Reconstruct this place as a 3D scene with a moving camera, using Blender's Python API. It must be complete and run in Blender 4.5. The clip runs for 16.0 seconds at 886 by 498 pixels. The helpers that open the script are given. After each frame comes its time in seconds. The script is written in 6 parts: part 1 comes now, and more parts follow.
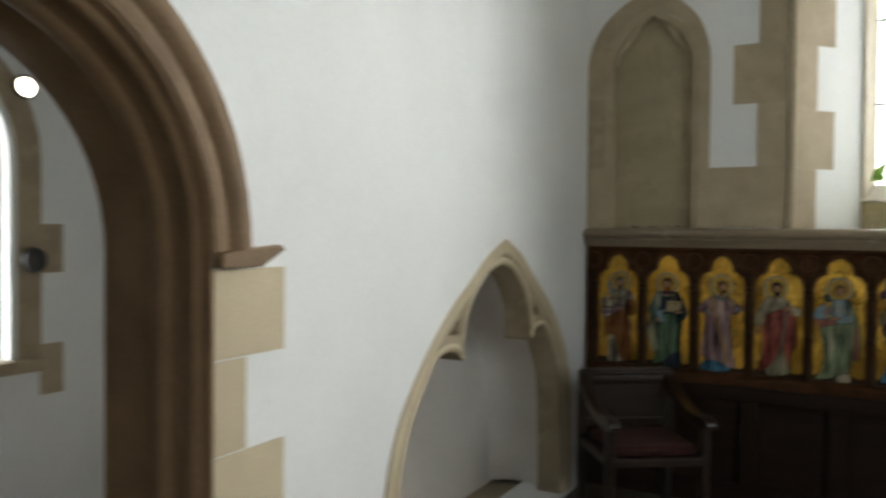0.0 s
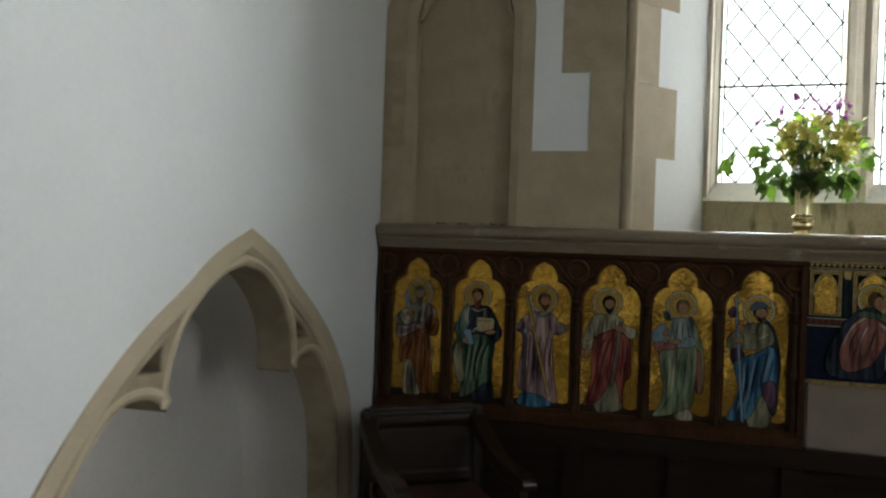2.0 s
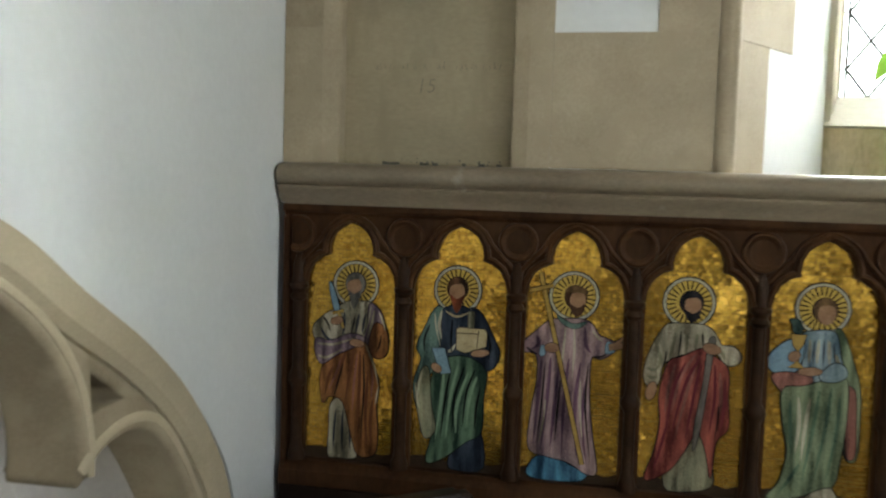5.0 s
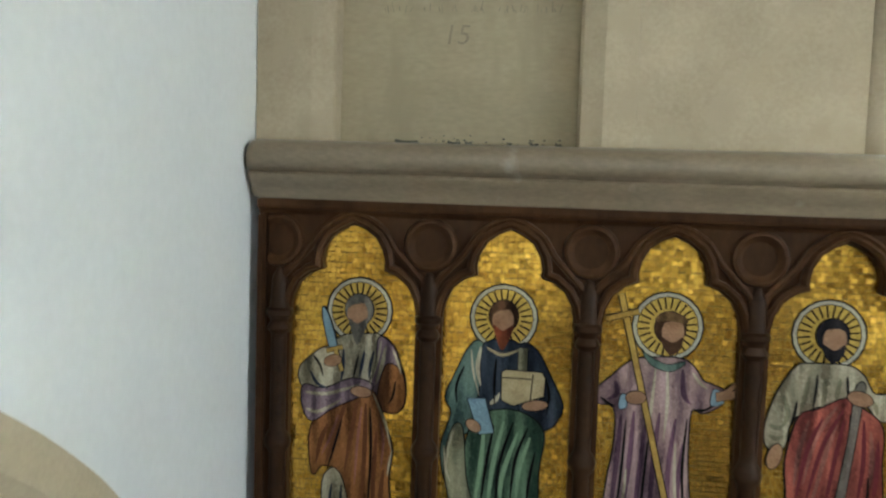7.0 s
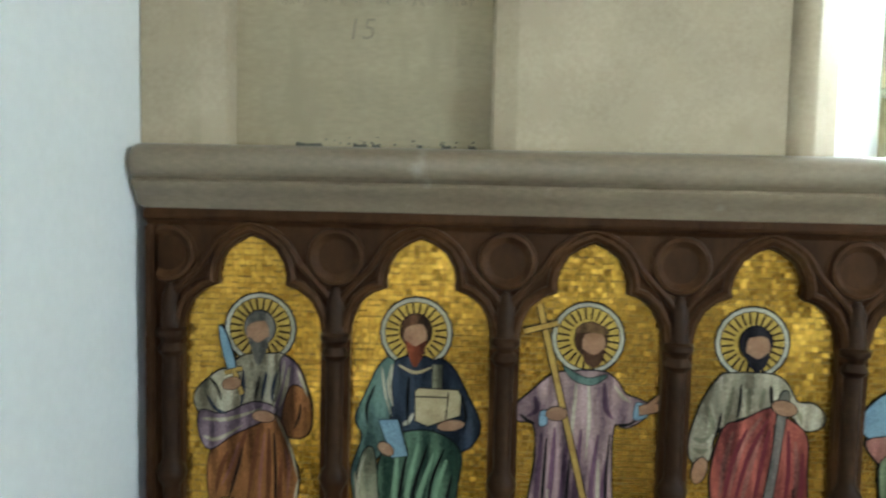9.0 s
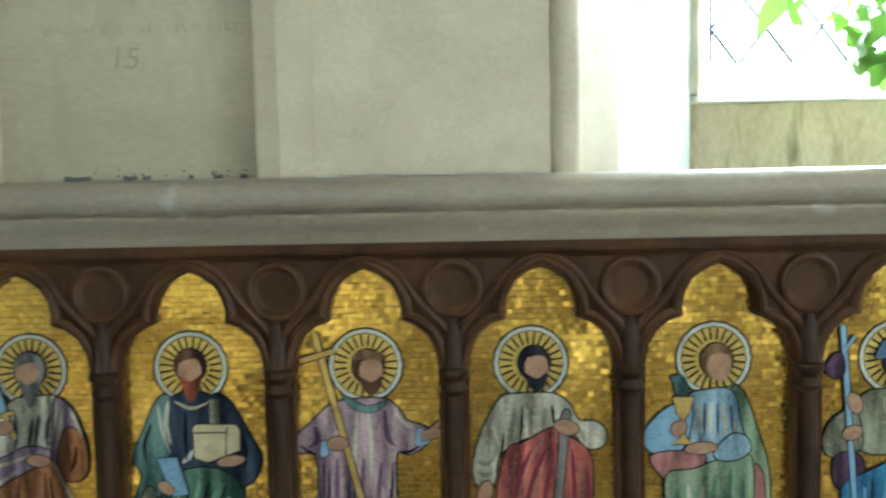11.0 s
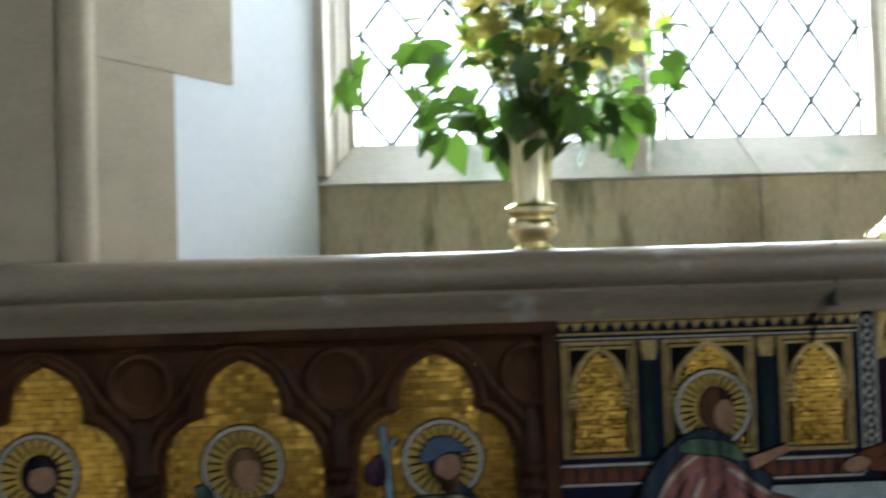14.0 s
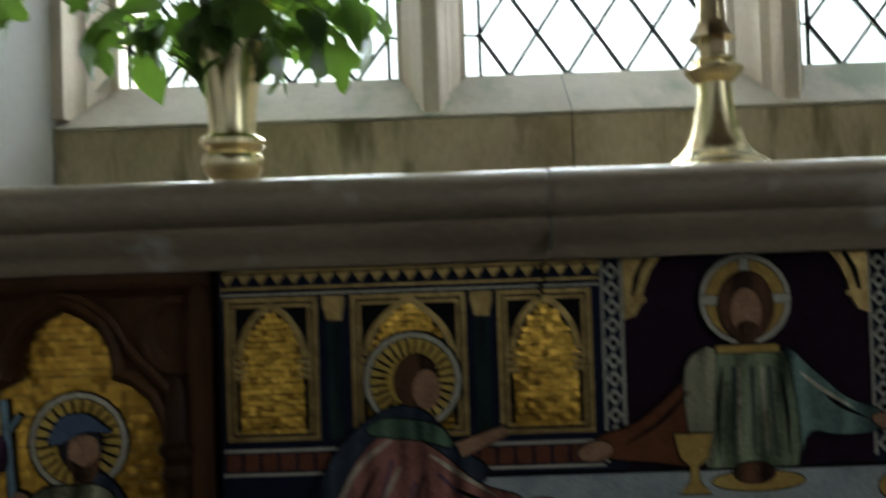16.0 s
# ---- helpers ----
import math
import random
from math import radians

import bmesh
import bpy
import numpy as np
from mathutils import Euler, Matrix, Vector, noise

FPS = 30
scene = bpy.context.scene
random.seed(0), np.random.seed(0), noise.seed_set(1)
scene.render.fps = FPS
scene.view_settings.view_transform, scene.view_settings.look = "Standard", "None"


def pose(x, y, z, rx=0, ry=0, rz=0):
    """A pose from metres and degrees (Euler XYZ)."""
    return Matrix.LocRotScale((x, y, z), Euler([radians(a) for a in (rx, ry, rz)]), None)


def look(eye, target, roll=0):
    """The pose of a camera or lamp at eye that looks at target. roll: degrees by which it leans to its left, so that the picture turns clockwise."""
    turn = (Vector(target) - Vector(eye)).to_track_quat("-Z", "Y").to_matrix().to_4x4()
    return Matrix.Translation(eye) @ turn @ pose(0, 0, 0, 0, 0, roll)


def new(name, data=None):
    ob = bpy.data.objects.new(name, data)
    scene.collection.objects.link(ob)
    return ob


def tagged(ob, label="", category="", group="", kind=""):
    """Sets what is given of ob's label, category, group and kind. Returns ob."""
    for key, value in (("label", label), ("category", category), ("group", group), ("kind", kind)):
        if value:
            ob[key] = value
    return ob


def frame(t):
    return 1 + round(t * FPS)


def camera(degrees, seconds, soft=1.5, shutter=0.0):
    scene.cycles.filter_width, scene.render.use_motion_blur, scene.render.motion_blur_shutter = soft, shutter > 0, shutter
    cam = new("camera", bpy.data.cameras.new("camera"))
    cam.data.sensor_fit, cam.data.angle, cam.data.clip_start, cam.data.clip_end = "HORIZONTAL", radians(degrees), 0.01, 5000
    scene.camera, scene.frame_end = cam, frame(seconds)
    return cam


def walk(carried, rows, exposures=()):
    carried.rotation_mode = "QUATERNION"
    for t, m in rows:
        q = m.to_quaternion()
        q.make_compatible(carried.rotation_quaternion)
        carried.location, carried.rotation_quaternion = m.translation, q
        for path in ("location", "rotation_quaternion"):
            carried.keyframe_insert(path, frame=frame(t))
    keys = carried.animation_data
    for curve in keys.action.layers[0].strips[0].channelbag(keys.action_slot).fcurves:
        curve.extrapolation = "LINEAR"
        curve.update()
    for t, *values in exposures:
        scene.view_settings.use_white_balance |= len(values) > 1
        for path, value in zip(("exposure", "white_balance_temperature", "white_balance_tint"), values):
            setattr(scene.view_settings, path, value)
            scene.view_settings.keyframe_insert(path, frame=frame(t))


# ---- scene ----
cam = camera(58.4, 16.0, soft=2.3, shutter=0.85)
PATH = [
    (0, (1.721, -4.999, 1.631), (0.739, -3.257, 1.590), 0.5),
    (0.5, (1.684, -4.764, 1.626), (0.880, -2.933, 1.600), 1.5),
    (1, (1.558, -4.373, 1.613), (0.929, -2.475, 1.601), 1.4),
    (1.5, (1.444, -4.059, 1.609), (0.906, -2.133, 1.585), 1.9),
    (2, (1.453, -3.798, 1.565), (0.884, -1.880, 1.557), 2.0),
    (2.5, (1.339, -3.514, 1.575), (0.795, -1.589, 1.563), 2.5),
    (3, (1.142, -3.229, 1.571), (0.683, -1.283, 1.561), 2.2),
    (3.5, (1.036, -2.968, 1.573), (0.623, -1.012, 1.537), 2.0),
    (4, (1.014, -2.687, 1.608), (0.591, -0.735, 1.511), 1.9),
    (6.5, (0.627, -1.689, 1.568), (0.360, 0.289, 1.420), 1.9),
    (7, (0.585, -1.594, 1.579), (0.335, 0.385, 1.433), 1.9),
    (7.5, (0.552, -1.532, 1.602), (0.341, 0.450, 1.438), 2.0),
    (8, (0.554, -1.502, 1.588), (0.386, 0.486, 1.442), 2.2),
    (8.5, (0.570, -1.486, 1.592), (0.459, 0.505, 1.437), 2.1),
    (11, (1.009, -1.434, 1.639), (0.975, 0.561, 1.499), -1.1),
    (11.5, (1.093, -1.390, 1.624), (1.082, 0.609, 1.560), -1.3),
    (12, (1.203, -1.335, 1.617), (1.198, 0.665, 1.622), -1.4),
    (12.5, (1.273, -1.300, 1.611), (1.348, 0.698, 1.653), -1.3),
    (13, (1.390, -1.292, 1.625), (1.522, 0.703, 1.664), -1.2),
    (13.5, (1.558, -1.301, 1.642), (1.680, 0.695, 1.673), -1.3),
    (14, (1.769, -1.326, 1.644), (1.846, 0.672, 1.695), -1.7),
    (14.5, (1.914, -1.272, 1.626), (2.009, 0.723, 1.719), -1.3),
    (15, (2.072, -1.185, 1.599), (2.131, 0.809, 1.733), -1.1),
    (15.5, (2.186, -1.114, 1.587), (2.216, 0.883, 1.687), -1.3),
    (16, (2.328, -1.074, 1.548), (2.308, 0.925, 1.593), -1.9),
]

# ---- light of the place: windows with a bright overcast sky behind them; south and west ones assumed ----
EXPOSURES = [(0, 0.58, 7100, 10), (0.6, 0.28, 6850, 10), (1.2, 0.14, 6850, 10), (2, 0.1, 6850, 10), (3, 0.24, 6950, 10), (3.5, 0.55, 6950, 10), (4.2, 1.0, 6900, 9), (6.3, 2.08, 6700, 6), (7, 2.15, 6550, 5), (8.5, 2.3, 6250, 2), (11, 2.56, 5700, -3), (12, 2.15, 5550, -3), (12.5, 1.85, 5600, 2), (13, 1.38, 5750, 8), (14, 0.76, 5950, 10), (15, -0.02, 6300, 10), (15.5, -0.32, 6500, 10), (16, -0.34, 6500, 9)]
walk(cam, [(t, look(eye, target, roll)) for t, eye, target, roll in PATH], EXPOSURES)

world = bpy.data.worlds.new("overcast_sky")
scene.world = world
world.use_nodes = True
wn = world.node_tree
sky = wn.nodes.new("ShaderNodeTexSky")
sky.sky_type, sky.sun_disc = "NISHITA", False
sky.sun_elevation, sky.sun_rotation = radians(48), radians(200)
wn.links.new(sky.outputs[0], wn.nodes["Background"].inputs[0])
wn.nodes["Background"].inputs[1].default_value = 0.06


def window_light(name, m, width, height, watts, color):
    data = bpy.data.lights.new(name, "AREA")
    data.shape, data.size, data.size_y, data.energy, data.color = "RECTANGLE", width, height, watts, color
    ob = new(name, data)
    ob.matrix_world = m
    return ob


SKY = (0.87, 0.945, 1.0)
window_light("east_window_daylight", look((2.66, 2.6, 3.4), (2.66, -3, 2.6)), 7.0, 5.5, 3500, SKY)
# south and west lamps are added room fill; their windows are out of view
window_light("unseen_south_fill", look((5.66, -3.1, 2.75), (0, -3.1, 1.9)), 1.5, 2.2, 38, SKY)
window_light("unseen_west_fill", look((2.7, -10.6, 3.0), (2.7, 0, 1.5)), 1.6, 2.6, 8, SKY)
window_light("chapel_window_daylight", look((-2.75, -3.1, 1.6), (0, -3.4, 1.4)), 1.0, 1.3, 25, SKY)

# ---- materials ----
def mat(name, light, dark, scale=6.0, fine=90.0, rough=0.8, bump=0.15, metal=0.0, spec=0.5, stretch=(1, 1, 1), island=0.0, piece=0.0, stain=None, distance=0.004):
    """Two tones mixed by broad and fine noise, with fine relief; stain: (colour, scale, threshold)."""
    m = bpy.data.materials.new(name)
    m.use_nodes = True
    nt = m.node_tree
    n, link = nt.nodes, nt.links.new
    bsdf = n["Principled BSDF"]
    bsdf.inputs["Roughness"].default_value = rough
    bsdf.inputs["Metallic"].default_value = metal
    bsdf.inputs["Specular IOR Level"].default_value = spec
    tc = n.new("ShaderNodeTexCoord")
    mp = n.new("ShaderNodeMapping")
    mp.inputs["Scale"].default_value = stretch
    link(tc.outputs["Object"], mp.inputs[0])
    broad, fin = n.new("ShaderNodeTexNoise"), n.new("ShaderNodeTexNoise")
    for node, s, d in ((broad, scale, 5), (fin, fine, 3)):
        node.inputs["Scale"].default_value, node.inputs["Detail"].default_value = s, d
        link(mp.outputs[0], node.inputs["Vector"])
    mix = n.new("ShaderNodeMath")
    mix.operation = "MULTIPLY_ADD"
    mix.inputs[1].default_value = 0.35
    link(fin.outputs["Fac"], mix.inputs[0])
    scaled = n.new("ShaderNodeMath")
    scaled.operation = "MULTIPLY"
    scaled.inputs[1].default_value = 0.65
    link(broad.outputs["Fac"], scaled.inputs[0])
    link(scaled.outputs[0], mix.inputs[2])
    value = mix.outputs[0]
    if island or piece:
        src = n.new("ShaderNodeNewGeometry").outputs["Random Per Island"] if island else n.new("ShaderNodeObjectInfo").outputs["Random"]
        add = n.new("ShaderNodeMath")
        add.operation = "MULTIPLY_ADD"
        add.inputs[1].default_value = island or piece
        link(src, add.inputs[0])
        link(value, add.inputs[2])
        sub = n.new("ShaderNodeMath")
        sub.operation = "SUBTRACT"
        sub.inputs[1].default_value = (island or piece) / 2
        link(add.outputs[0], sub.inputs[0])
        value = sub.outputs[0]
    ramp = n.new("ShaderNodeValToRGB")
    ramp.color_ramp.elements[0].position, ramp.color_ramp.elements[0].color = 0.3, (*dark, 1)
    ramp.color_ramp.elements[1].position, ramp.color_ramp.elements[1].color = 0.7, (*light, 1)
    link(value, ramp.inputs[0])
    color = ramp.outputs[0]
    if stain:
        sn = n.new("ShaderNodeTexNoise")
        sn.inputs["Scale"].default_value, sn.inputs["Detail"].default_value = stain[1], 6
        sm = n.new("ShaderNodeMapping")
        sm.inputs["Scale"].default_value = stain[3] if len(stain) > 3 else (1, 1, 1)
        link(tc.outputs["Object"], sm.inputs[0])
        link(sm.outputs[0], sn.inputs["Vector"])
        sr = n.new("ShaderNodeMapRange")
        sr.inputs[1].default_value, sr.inputs[2].default_value = stain[2], stain[2] + 0.14
        link(sn.outputs["Fac"], sr.inputs[0])
        mx = n.new("ShaderNodeMix")
        mx.data_type = "RGBA"
        mx.inputs[7].default_value = (*stain[0], 1)
        link(sr.outputs[0], mx.inputs[0])
        link(color, mx.inputs[6])
        color = mx.outputs[2]
    link(color, bsdf.inputs["Base Color"])
    if bump:
        b = n.new("ShaderNodeBump")
        b.inputs["Strength"].default_value, b.inputs["Distance"].default_value = bump, distance
        link(mix.outputs[0], b.inputs["Height"])
        link(b.outputs[0], bsdf.inputs["Normal"])
    return m


PLASTER = mat("white_limewash", (0.80, 0.81, 0.80), (0.71, 0.72, 0.71), 1.6, 55, 0.9, 0.25, distance=0.006)
# the limewash again, browner and darker: the recess's shade put into its colour
SHADED_PLASTER = mat("shade_toned_recess_plaster", (0.80, 0.765, 0.72), (0.64, 0.60, 0.555), 1.6, 50, 0.9, 0.3)
STONE = mat("warm_limestone", (0.45, 0.37, 0.255), (0.30, 0.238, 0.155), 5, 120, 0.85, 0.2, piece=0.25, stain=((0.40, 0.325, 0.22), 9.0, 0.50))
STONE_PALE = mat("pale_limestone", (0.60, 0.51, 0.35), (0.46, 0.38, 0.26), 4, 110, 0.85, 0.2, piece=0.2)
STONE_BROWN = mat("brown_arch_stone", (0.235, 0.145, 0.070), (0.135, 0.080, 0.038), 5, 90, 0.75, 0.2)
STONE_GREY = mat("weathered_panel_stone", (0.40, 0.33, 0.215), (0.27, 0.222, 0.14), 3, 70, 0.85, 0.3, stretch=(0.8, 1, 1.8), stain=((0.305, 0.252, 0.16), 9, 0.53, (1.6, 1, 0.6)))
LEDGE = mat("grey_brown_ledge_stone", (0.300, 0.236, 0.158), (0.172, 0.132, 0.088), 4.5, 130, 0.34, 0.16, stretch=(0.5, 1, 1), stain=((0.44, 0.40, 0.34), 9, 0.64))
# paler than the other limestone: window glare on jambs and mullions is in the colour
WINDOW_STONE = mat("glare_paled_window_stone", (0.72, 0.64, 0.52), (0.55, 0.475, 0.37), 6, 110, 0.8, 0.2)
SILL = mat("damp_sill_stone", (0.64, 0.545, 0.365), (0.36, 0.295, 0.17), 4, 60, 0.8, 0.2, stretch=(1.5, 1, 0.8), stain=((0.18, 0.16, 0.08), 6, 0.54, (2.4, 1, 0.6)))
SILL_TOP = mat("algae_stained_slope_stone", (0.60, 0.56, 0.46), (0.44, 0.42, 0.32), 5, 60, 0.75, 0.2, stain=((0.30, 0.34, 0.24), 4, 0.5, (1.6, 1, 0.6)))
WOOD = mat("red_brown_painted_wood", (0.074, 0.032, 0.0125), (0.021, 0.009, 0.004), 11, 70, 0.6, 0.3, spec=0.10, stretch=(1, 1, 0.5))
WOOD_ROLL = mat("red_brown_moulded_wood", (0.090, 0.040, 0.016), (0.028, 0.012, 0.0055), 14, 90, 0.55, 0.25, spec=0.13)
WOOD_DARK = mat("dark_column_wood", (0.046, 0.021, 0.009), (0.016, 0.0075, 0.004), 12, 80, 0.5, 0.15, spec=0.13)
OAK = mat("dark_stained_oak", (0.024, 0.013, 0.008), (0.010, 0.006, 0.004), 6, 50, 0.5, 0.3, spec=0.14, stretch=(0.4, 4, 4))
CHAIR_OAK = mat("worn_chair_oak", (0.026, 0.013, 0.007), (0.009, 0.005, 0.003), 8, 60, 0.30, 0.3, spec=0.5, stretch=(0.4, 3, 3))
# ceiling and floor are out of view; dark tones hold down the bounce
CEILING = mat("unseen_dark_ceiling", (0.12, 0.08, 0.05), (0.07, 0.048, 0.03), 3, 40, 0.7, 0.2)
FLOOR = mat("darkened_floor_stone", (0.085, 0.065, 0.05), (0.05, 0.04, 0.03), 3, 60, 0.65, 0.2)
GOLD = mat("gold_mosaic", (0.82, 0.485, 0.085), (0.47, 0.262, 0.038), 7, 160, 0.22, 0.06, metal=0.88, island=0.32)
HALO_GOLD = mat("halo_gold_mosaic", (0.62, 0.42, 0.10), (0.30, 0.19, 0.04), 120, 190, 0.3, 0.2, metal=0.85)
GROUT = mat("mosaic_grout", (0.20, 0.14, 0.05), (0.12, 0.08, 0.03), 30, 200, 0.9, 0.1)
GOLD_LINE = mat("pale_gold_mosaic_line", (0.50, 0.35, 0.13), (0.15, 0.092, 0.032), 55, 190, 0.34, 0.15, metal=0.82)
BRASS = mat("polished_brass", (0.90, 0.80, 0.52), (0.80, 0.68, 0.40), 8, 140, 0.27, 0.03, metal=1.0)
BRONZE = mat("dull_aged_brass", (0.50, 0.40, 0.24), (0.34, 0.26, 0.15), 8, 140, 0.30, 0.05, metal=1.0)
LEAD = mat("lead_came", (0.06, 0.075, 0.07), (0.035, 0.045, 0.042), 20, 120, 0.6, 0.1, metal=0.2)
IRON = mat("black_iron", (0.03, 0.03, 0.03), (0.02, 0.02, 0.02), 20, 90, 0.5, 0.1)
CUSHION = mat("red_brown_cushion", (0.06, 0.016, 0.010), (0.035, 0.009, 0.007), 20, 200, 0.9, 0.2)


def glaze(name, light, dark, fold=True, metal=0.0, rough=0.5):
    """Small glass tiles: tones that run in folds, with dark joints between the tiles."""
    if fold:
        light, dark = [c * 0.69 for c in light], [c * 0.50 for c in dark]
    m = mat(name, light, dark, 11 if fold else 30, 130, max(rough, 0.65), 0.08, metal, 0.08, (3.6, 1, 0.5) if fold else (1, 1, 1))
    nt = m.node_tree
    bsdf = nt.nodes["Principled BSDF"]
    old = bsdf.inputs["Base Color"].links[0].from_socket
    vor, rng_, mx, tc = nt.nodes.new("ShaderNodeTexVoronoi"), nt.nodes.new("ShaderNodeMapRange"), nt.nodes.new("ShaderNodeMix"), nt.nodes.new("ShaderNodeTexCoord")
    vor.feature = "DISTANCE_TO_EDGE"
    vor.inputs["Scale"].default_value = 190
    rng_.inputs[1].default_value, rng_.inputs[2].default_value, rng_.inputs[3].default_value, rng_.inputs[4].default_value = 0.0, 0.14, 0.70, 1.0
    mx.data_type, mx.blend_type = "RGBA", "MULTIPLY"
    mx.inputs[0].default_value = 1.0
    nt.links.new(tc.outputs["Object"], vor.inputs["Vector"])
    nt.links.new(vor.outputs["Distance"], rng_.inputs[0])
    nt.links.new(old, mx.inputs[6])
    nt.links.new(rng_.outputs[0], mx.inputs[7])
    nt.links.new(mx.outputs[2], bsdf.inputs["Base Color"])
    # every small tile takes one tone, and the tones run in steps
    cell = nt.nodes.new("ShaderNodeTexVoronoi")
    cell.inputs["Scale"].default_value = 190
    nt.links.new(tc.outputs["Object"], cell.inputs["Vector"])
    for node in nt.nodes:
        if node.type == "MAPPING":
            nt.links.new(cell.outputs["Position"], node.inputs[0])
        if node.type == "MATH" and fold:
            node.inputs[1].default_value = 0.14 if node.operation == "MULTIPLY_ADD" else 0.86
        if node.type == "TEX_NOISE" and fold:
            node.inputs["Detail"].default_value = 2
        if node.type == "VALTORGB" and fold:
            node.color_ramp.elements[0].position, node.color_ramp.elements[1].position = 0.40, 0.57
            node.color_ramp.elements.new(0.31).color = (*[c * 0.45 for c in dark], 1)
            node.color_ramp.elements.new(0.68).color = (*[min(c * 1.45, 0.7) for c in light], 1)
    return m


INK = glaze("black_tesserae", (0.007, 0.006, 0.006), (0.003, 0.003, 0.003), False, rough=0.85)
SKIN = glaze("flesh_tone_tesserae", (0.38, 0.22, 0.13), (0.20, 0.105, 0.06), False)
HALO = glaze("pale_grey_tesserae", (0.48, 0.45, 0.37), (0.30, 0.285, 0.24), False)
NAVY = glaze("deep_blue_tesserae", (0.012, 0.016, 0.034), (0.006, 0.009, 0.019), False, rough=0.75)
PURPLE = glaze("dark_purple_tesserae", (0.020, 0.008, 0.018), (0.011, 0.005, 0.010), False, rough=0.8)
GREEN_DARK = glaze("dark_green_marble_tesserae", (0.018, 0.036, 0.032), (0.008, 0.018, 0.017))
RUST = glaze("rust_red_tesserae", (0.16, 0.055, 0.03), (0.09, 0.03, 0.018), False, rough=0.7)
LINEN = glaze("blue_white_tesserae", (0.36, 0.39, 0.38), (0.22, 0.25, 0.26), False)
PLINTH = mat("buff_stone_plinth", (0.28, 0.225, 0.168), (0.20, 0.158, 0.118), 5, 90, 0.8, 0.2)
TONES = {  # robes, hair and held things
    "orange": glaze("orange_brown_tesserae", (0.38, 0.16, 0.055), (0.17, 0.06, 0.02)),
    "mauve": glaze("mauve_tesserae", (0.33, 0.235, 0.27), (0.15, 0.095, 0.13)),
    "white": glaze("white_robe_tesserae", (0.60, 0.53, 0.39), (0.27, 0.23, 0.15)),
    "green": glaze("green_robe_tesserae", (0.13, 0.21, 0.13), (0.035, 0.075, 0.05)),
    "teal": glaze("blue_green_tesserae", (0.17, 0.26, 0.22), (0.06, 0.11, 0.10)),
    "navy": glaze("navy_robe_tesserae", (0.045, 0.06, 0.085), (0.02, 0.027, 0.045)),
    "lilac": glaze("lilac_robe_tesserae", (0.46, 0.31, 0.30), (0.21, 0.125, 0.15)),
    "plum": glaze("plum_tesserae", (0.17, 0.085, 0.13), (0.075, 0.036, 0.065)),
    "crimson": glaze("crimson_mantle_tesserae", (0.44, 0.12, 0.085), (0.20, 0.04, 0.035)),
    "sage": glaze("sage_green_tesserae", (0.27, 0.32, 0.19), (0.10, 0.14, 0.075)),
    "sky": glaze("pale_blue_tesserae", (0.34, 0.43, 0.46), (0.13, 0.21, 0.27)),
    "blue": glaze("bright_blue_tesserae", (0.10, 0.29, 0.43), (0.03, 0.10, 0.20)),
    "olive": glaze("olive_buff_tesserae", (0.33, 0.31, 0.20), (0.15, 0.14, 0.085)),
    "parchment": glaze("buff_tesserae", (0.46, 0.37, 0.22), (0.30, 0.23, 0.12), False),
    "steel": glaze("steel_blue_tesserae", (0.22, 0.33, 0.40), (0.12, 0.19, 0.25), False),
    "gold": glaze("dull_gold_tesserae", (0.50, 0.33, 0.09), (0.26, 0.15, 0.04), False),
    "brown_hair": glaze("brown_hair_tesserae", (0.13, 0.06, 0.03), (0.06, 0.028, 0.015)),
    "grey_hair": glaze("grey_hair_tesserae", (0.26, 0.24, 0.20), (0.12, 0.11, 0.095)),
    "black_hair": glaze("black_hair_tesserae", (0.035, 0.03, 0.035), (0.015, 0.013, 0.016)),
    "red_hair": glaze("red_hair_tesserae", (0.28, 0.07, 0.03), (0.14, 0.035, 0.018)),
    "fair_hair": glaze("fair_hair_tesserae", (0.24, 0.14, 0.06), (0.12, 0.065, 0.03)),
    "earth": glaze("dark_earth_tesserae", (0.05, 0.03, 0.018), (0.025, 0.016, 0.01), False),
    "rust_dark": glaze("deep_brown_tesserae", (0.14, 0.05, 0.02), (0.09, 0.03, 0.014), False), "crimson_dark": glaze("deep_crimson_tesserae", (0.14, 0.022, 0.03), (0.09, 0.014, 0.02), False),
    "green_light": glaze("light_green_tesserae", (0.20, 0.30, 0.19), (0.14, 0.21, 0.13), False), "navy_light": glaze("slate_blue_tesserae", (0.09, 0.13, 0.20), (0.05, 0.075, 0.12), False),
    "skin": SKIN, "ink": INK, "rose": glaze("rose_tesserae", (0.40, 0.17, 0.13), (0.2, 0.075, 0.06)),
}


def leafy(name, light, dark, trans):
    m = mat(name, light, dark, 14, 60, 0.42, 0.1, piece=0.6)
    nt = m.node_tree
    bsdf, out = nt.nodes["Principled BSDF"], nt.nodes["Material Output"]
    tr, mx = nt.nodes.new("ShaderNodeBsdfTranslucent"), nt.nodes.new("ShaderNodeMixShader")
    tr.inputs[0].default_value = (*trans, 1)
    mx.inputs[0].default_value = 0.38
    nt.links.new(bsdf.outputs[0], mx.inputs[1])
    nt.links.new(tr.outputs[0], mx.inputs[2])
    nt.links.new(mx.outputs[0], out.inputs[0])
    return m


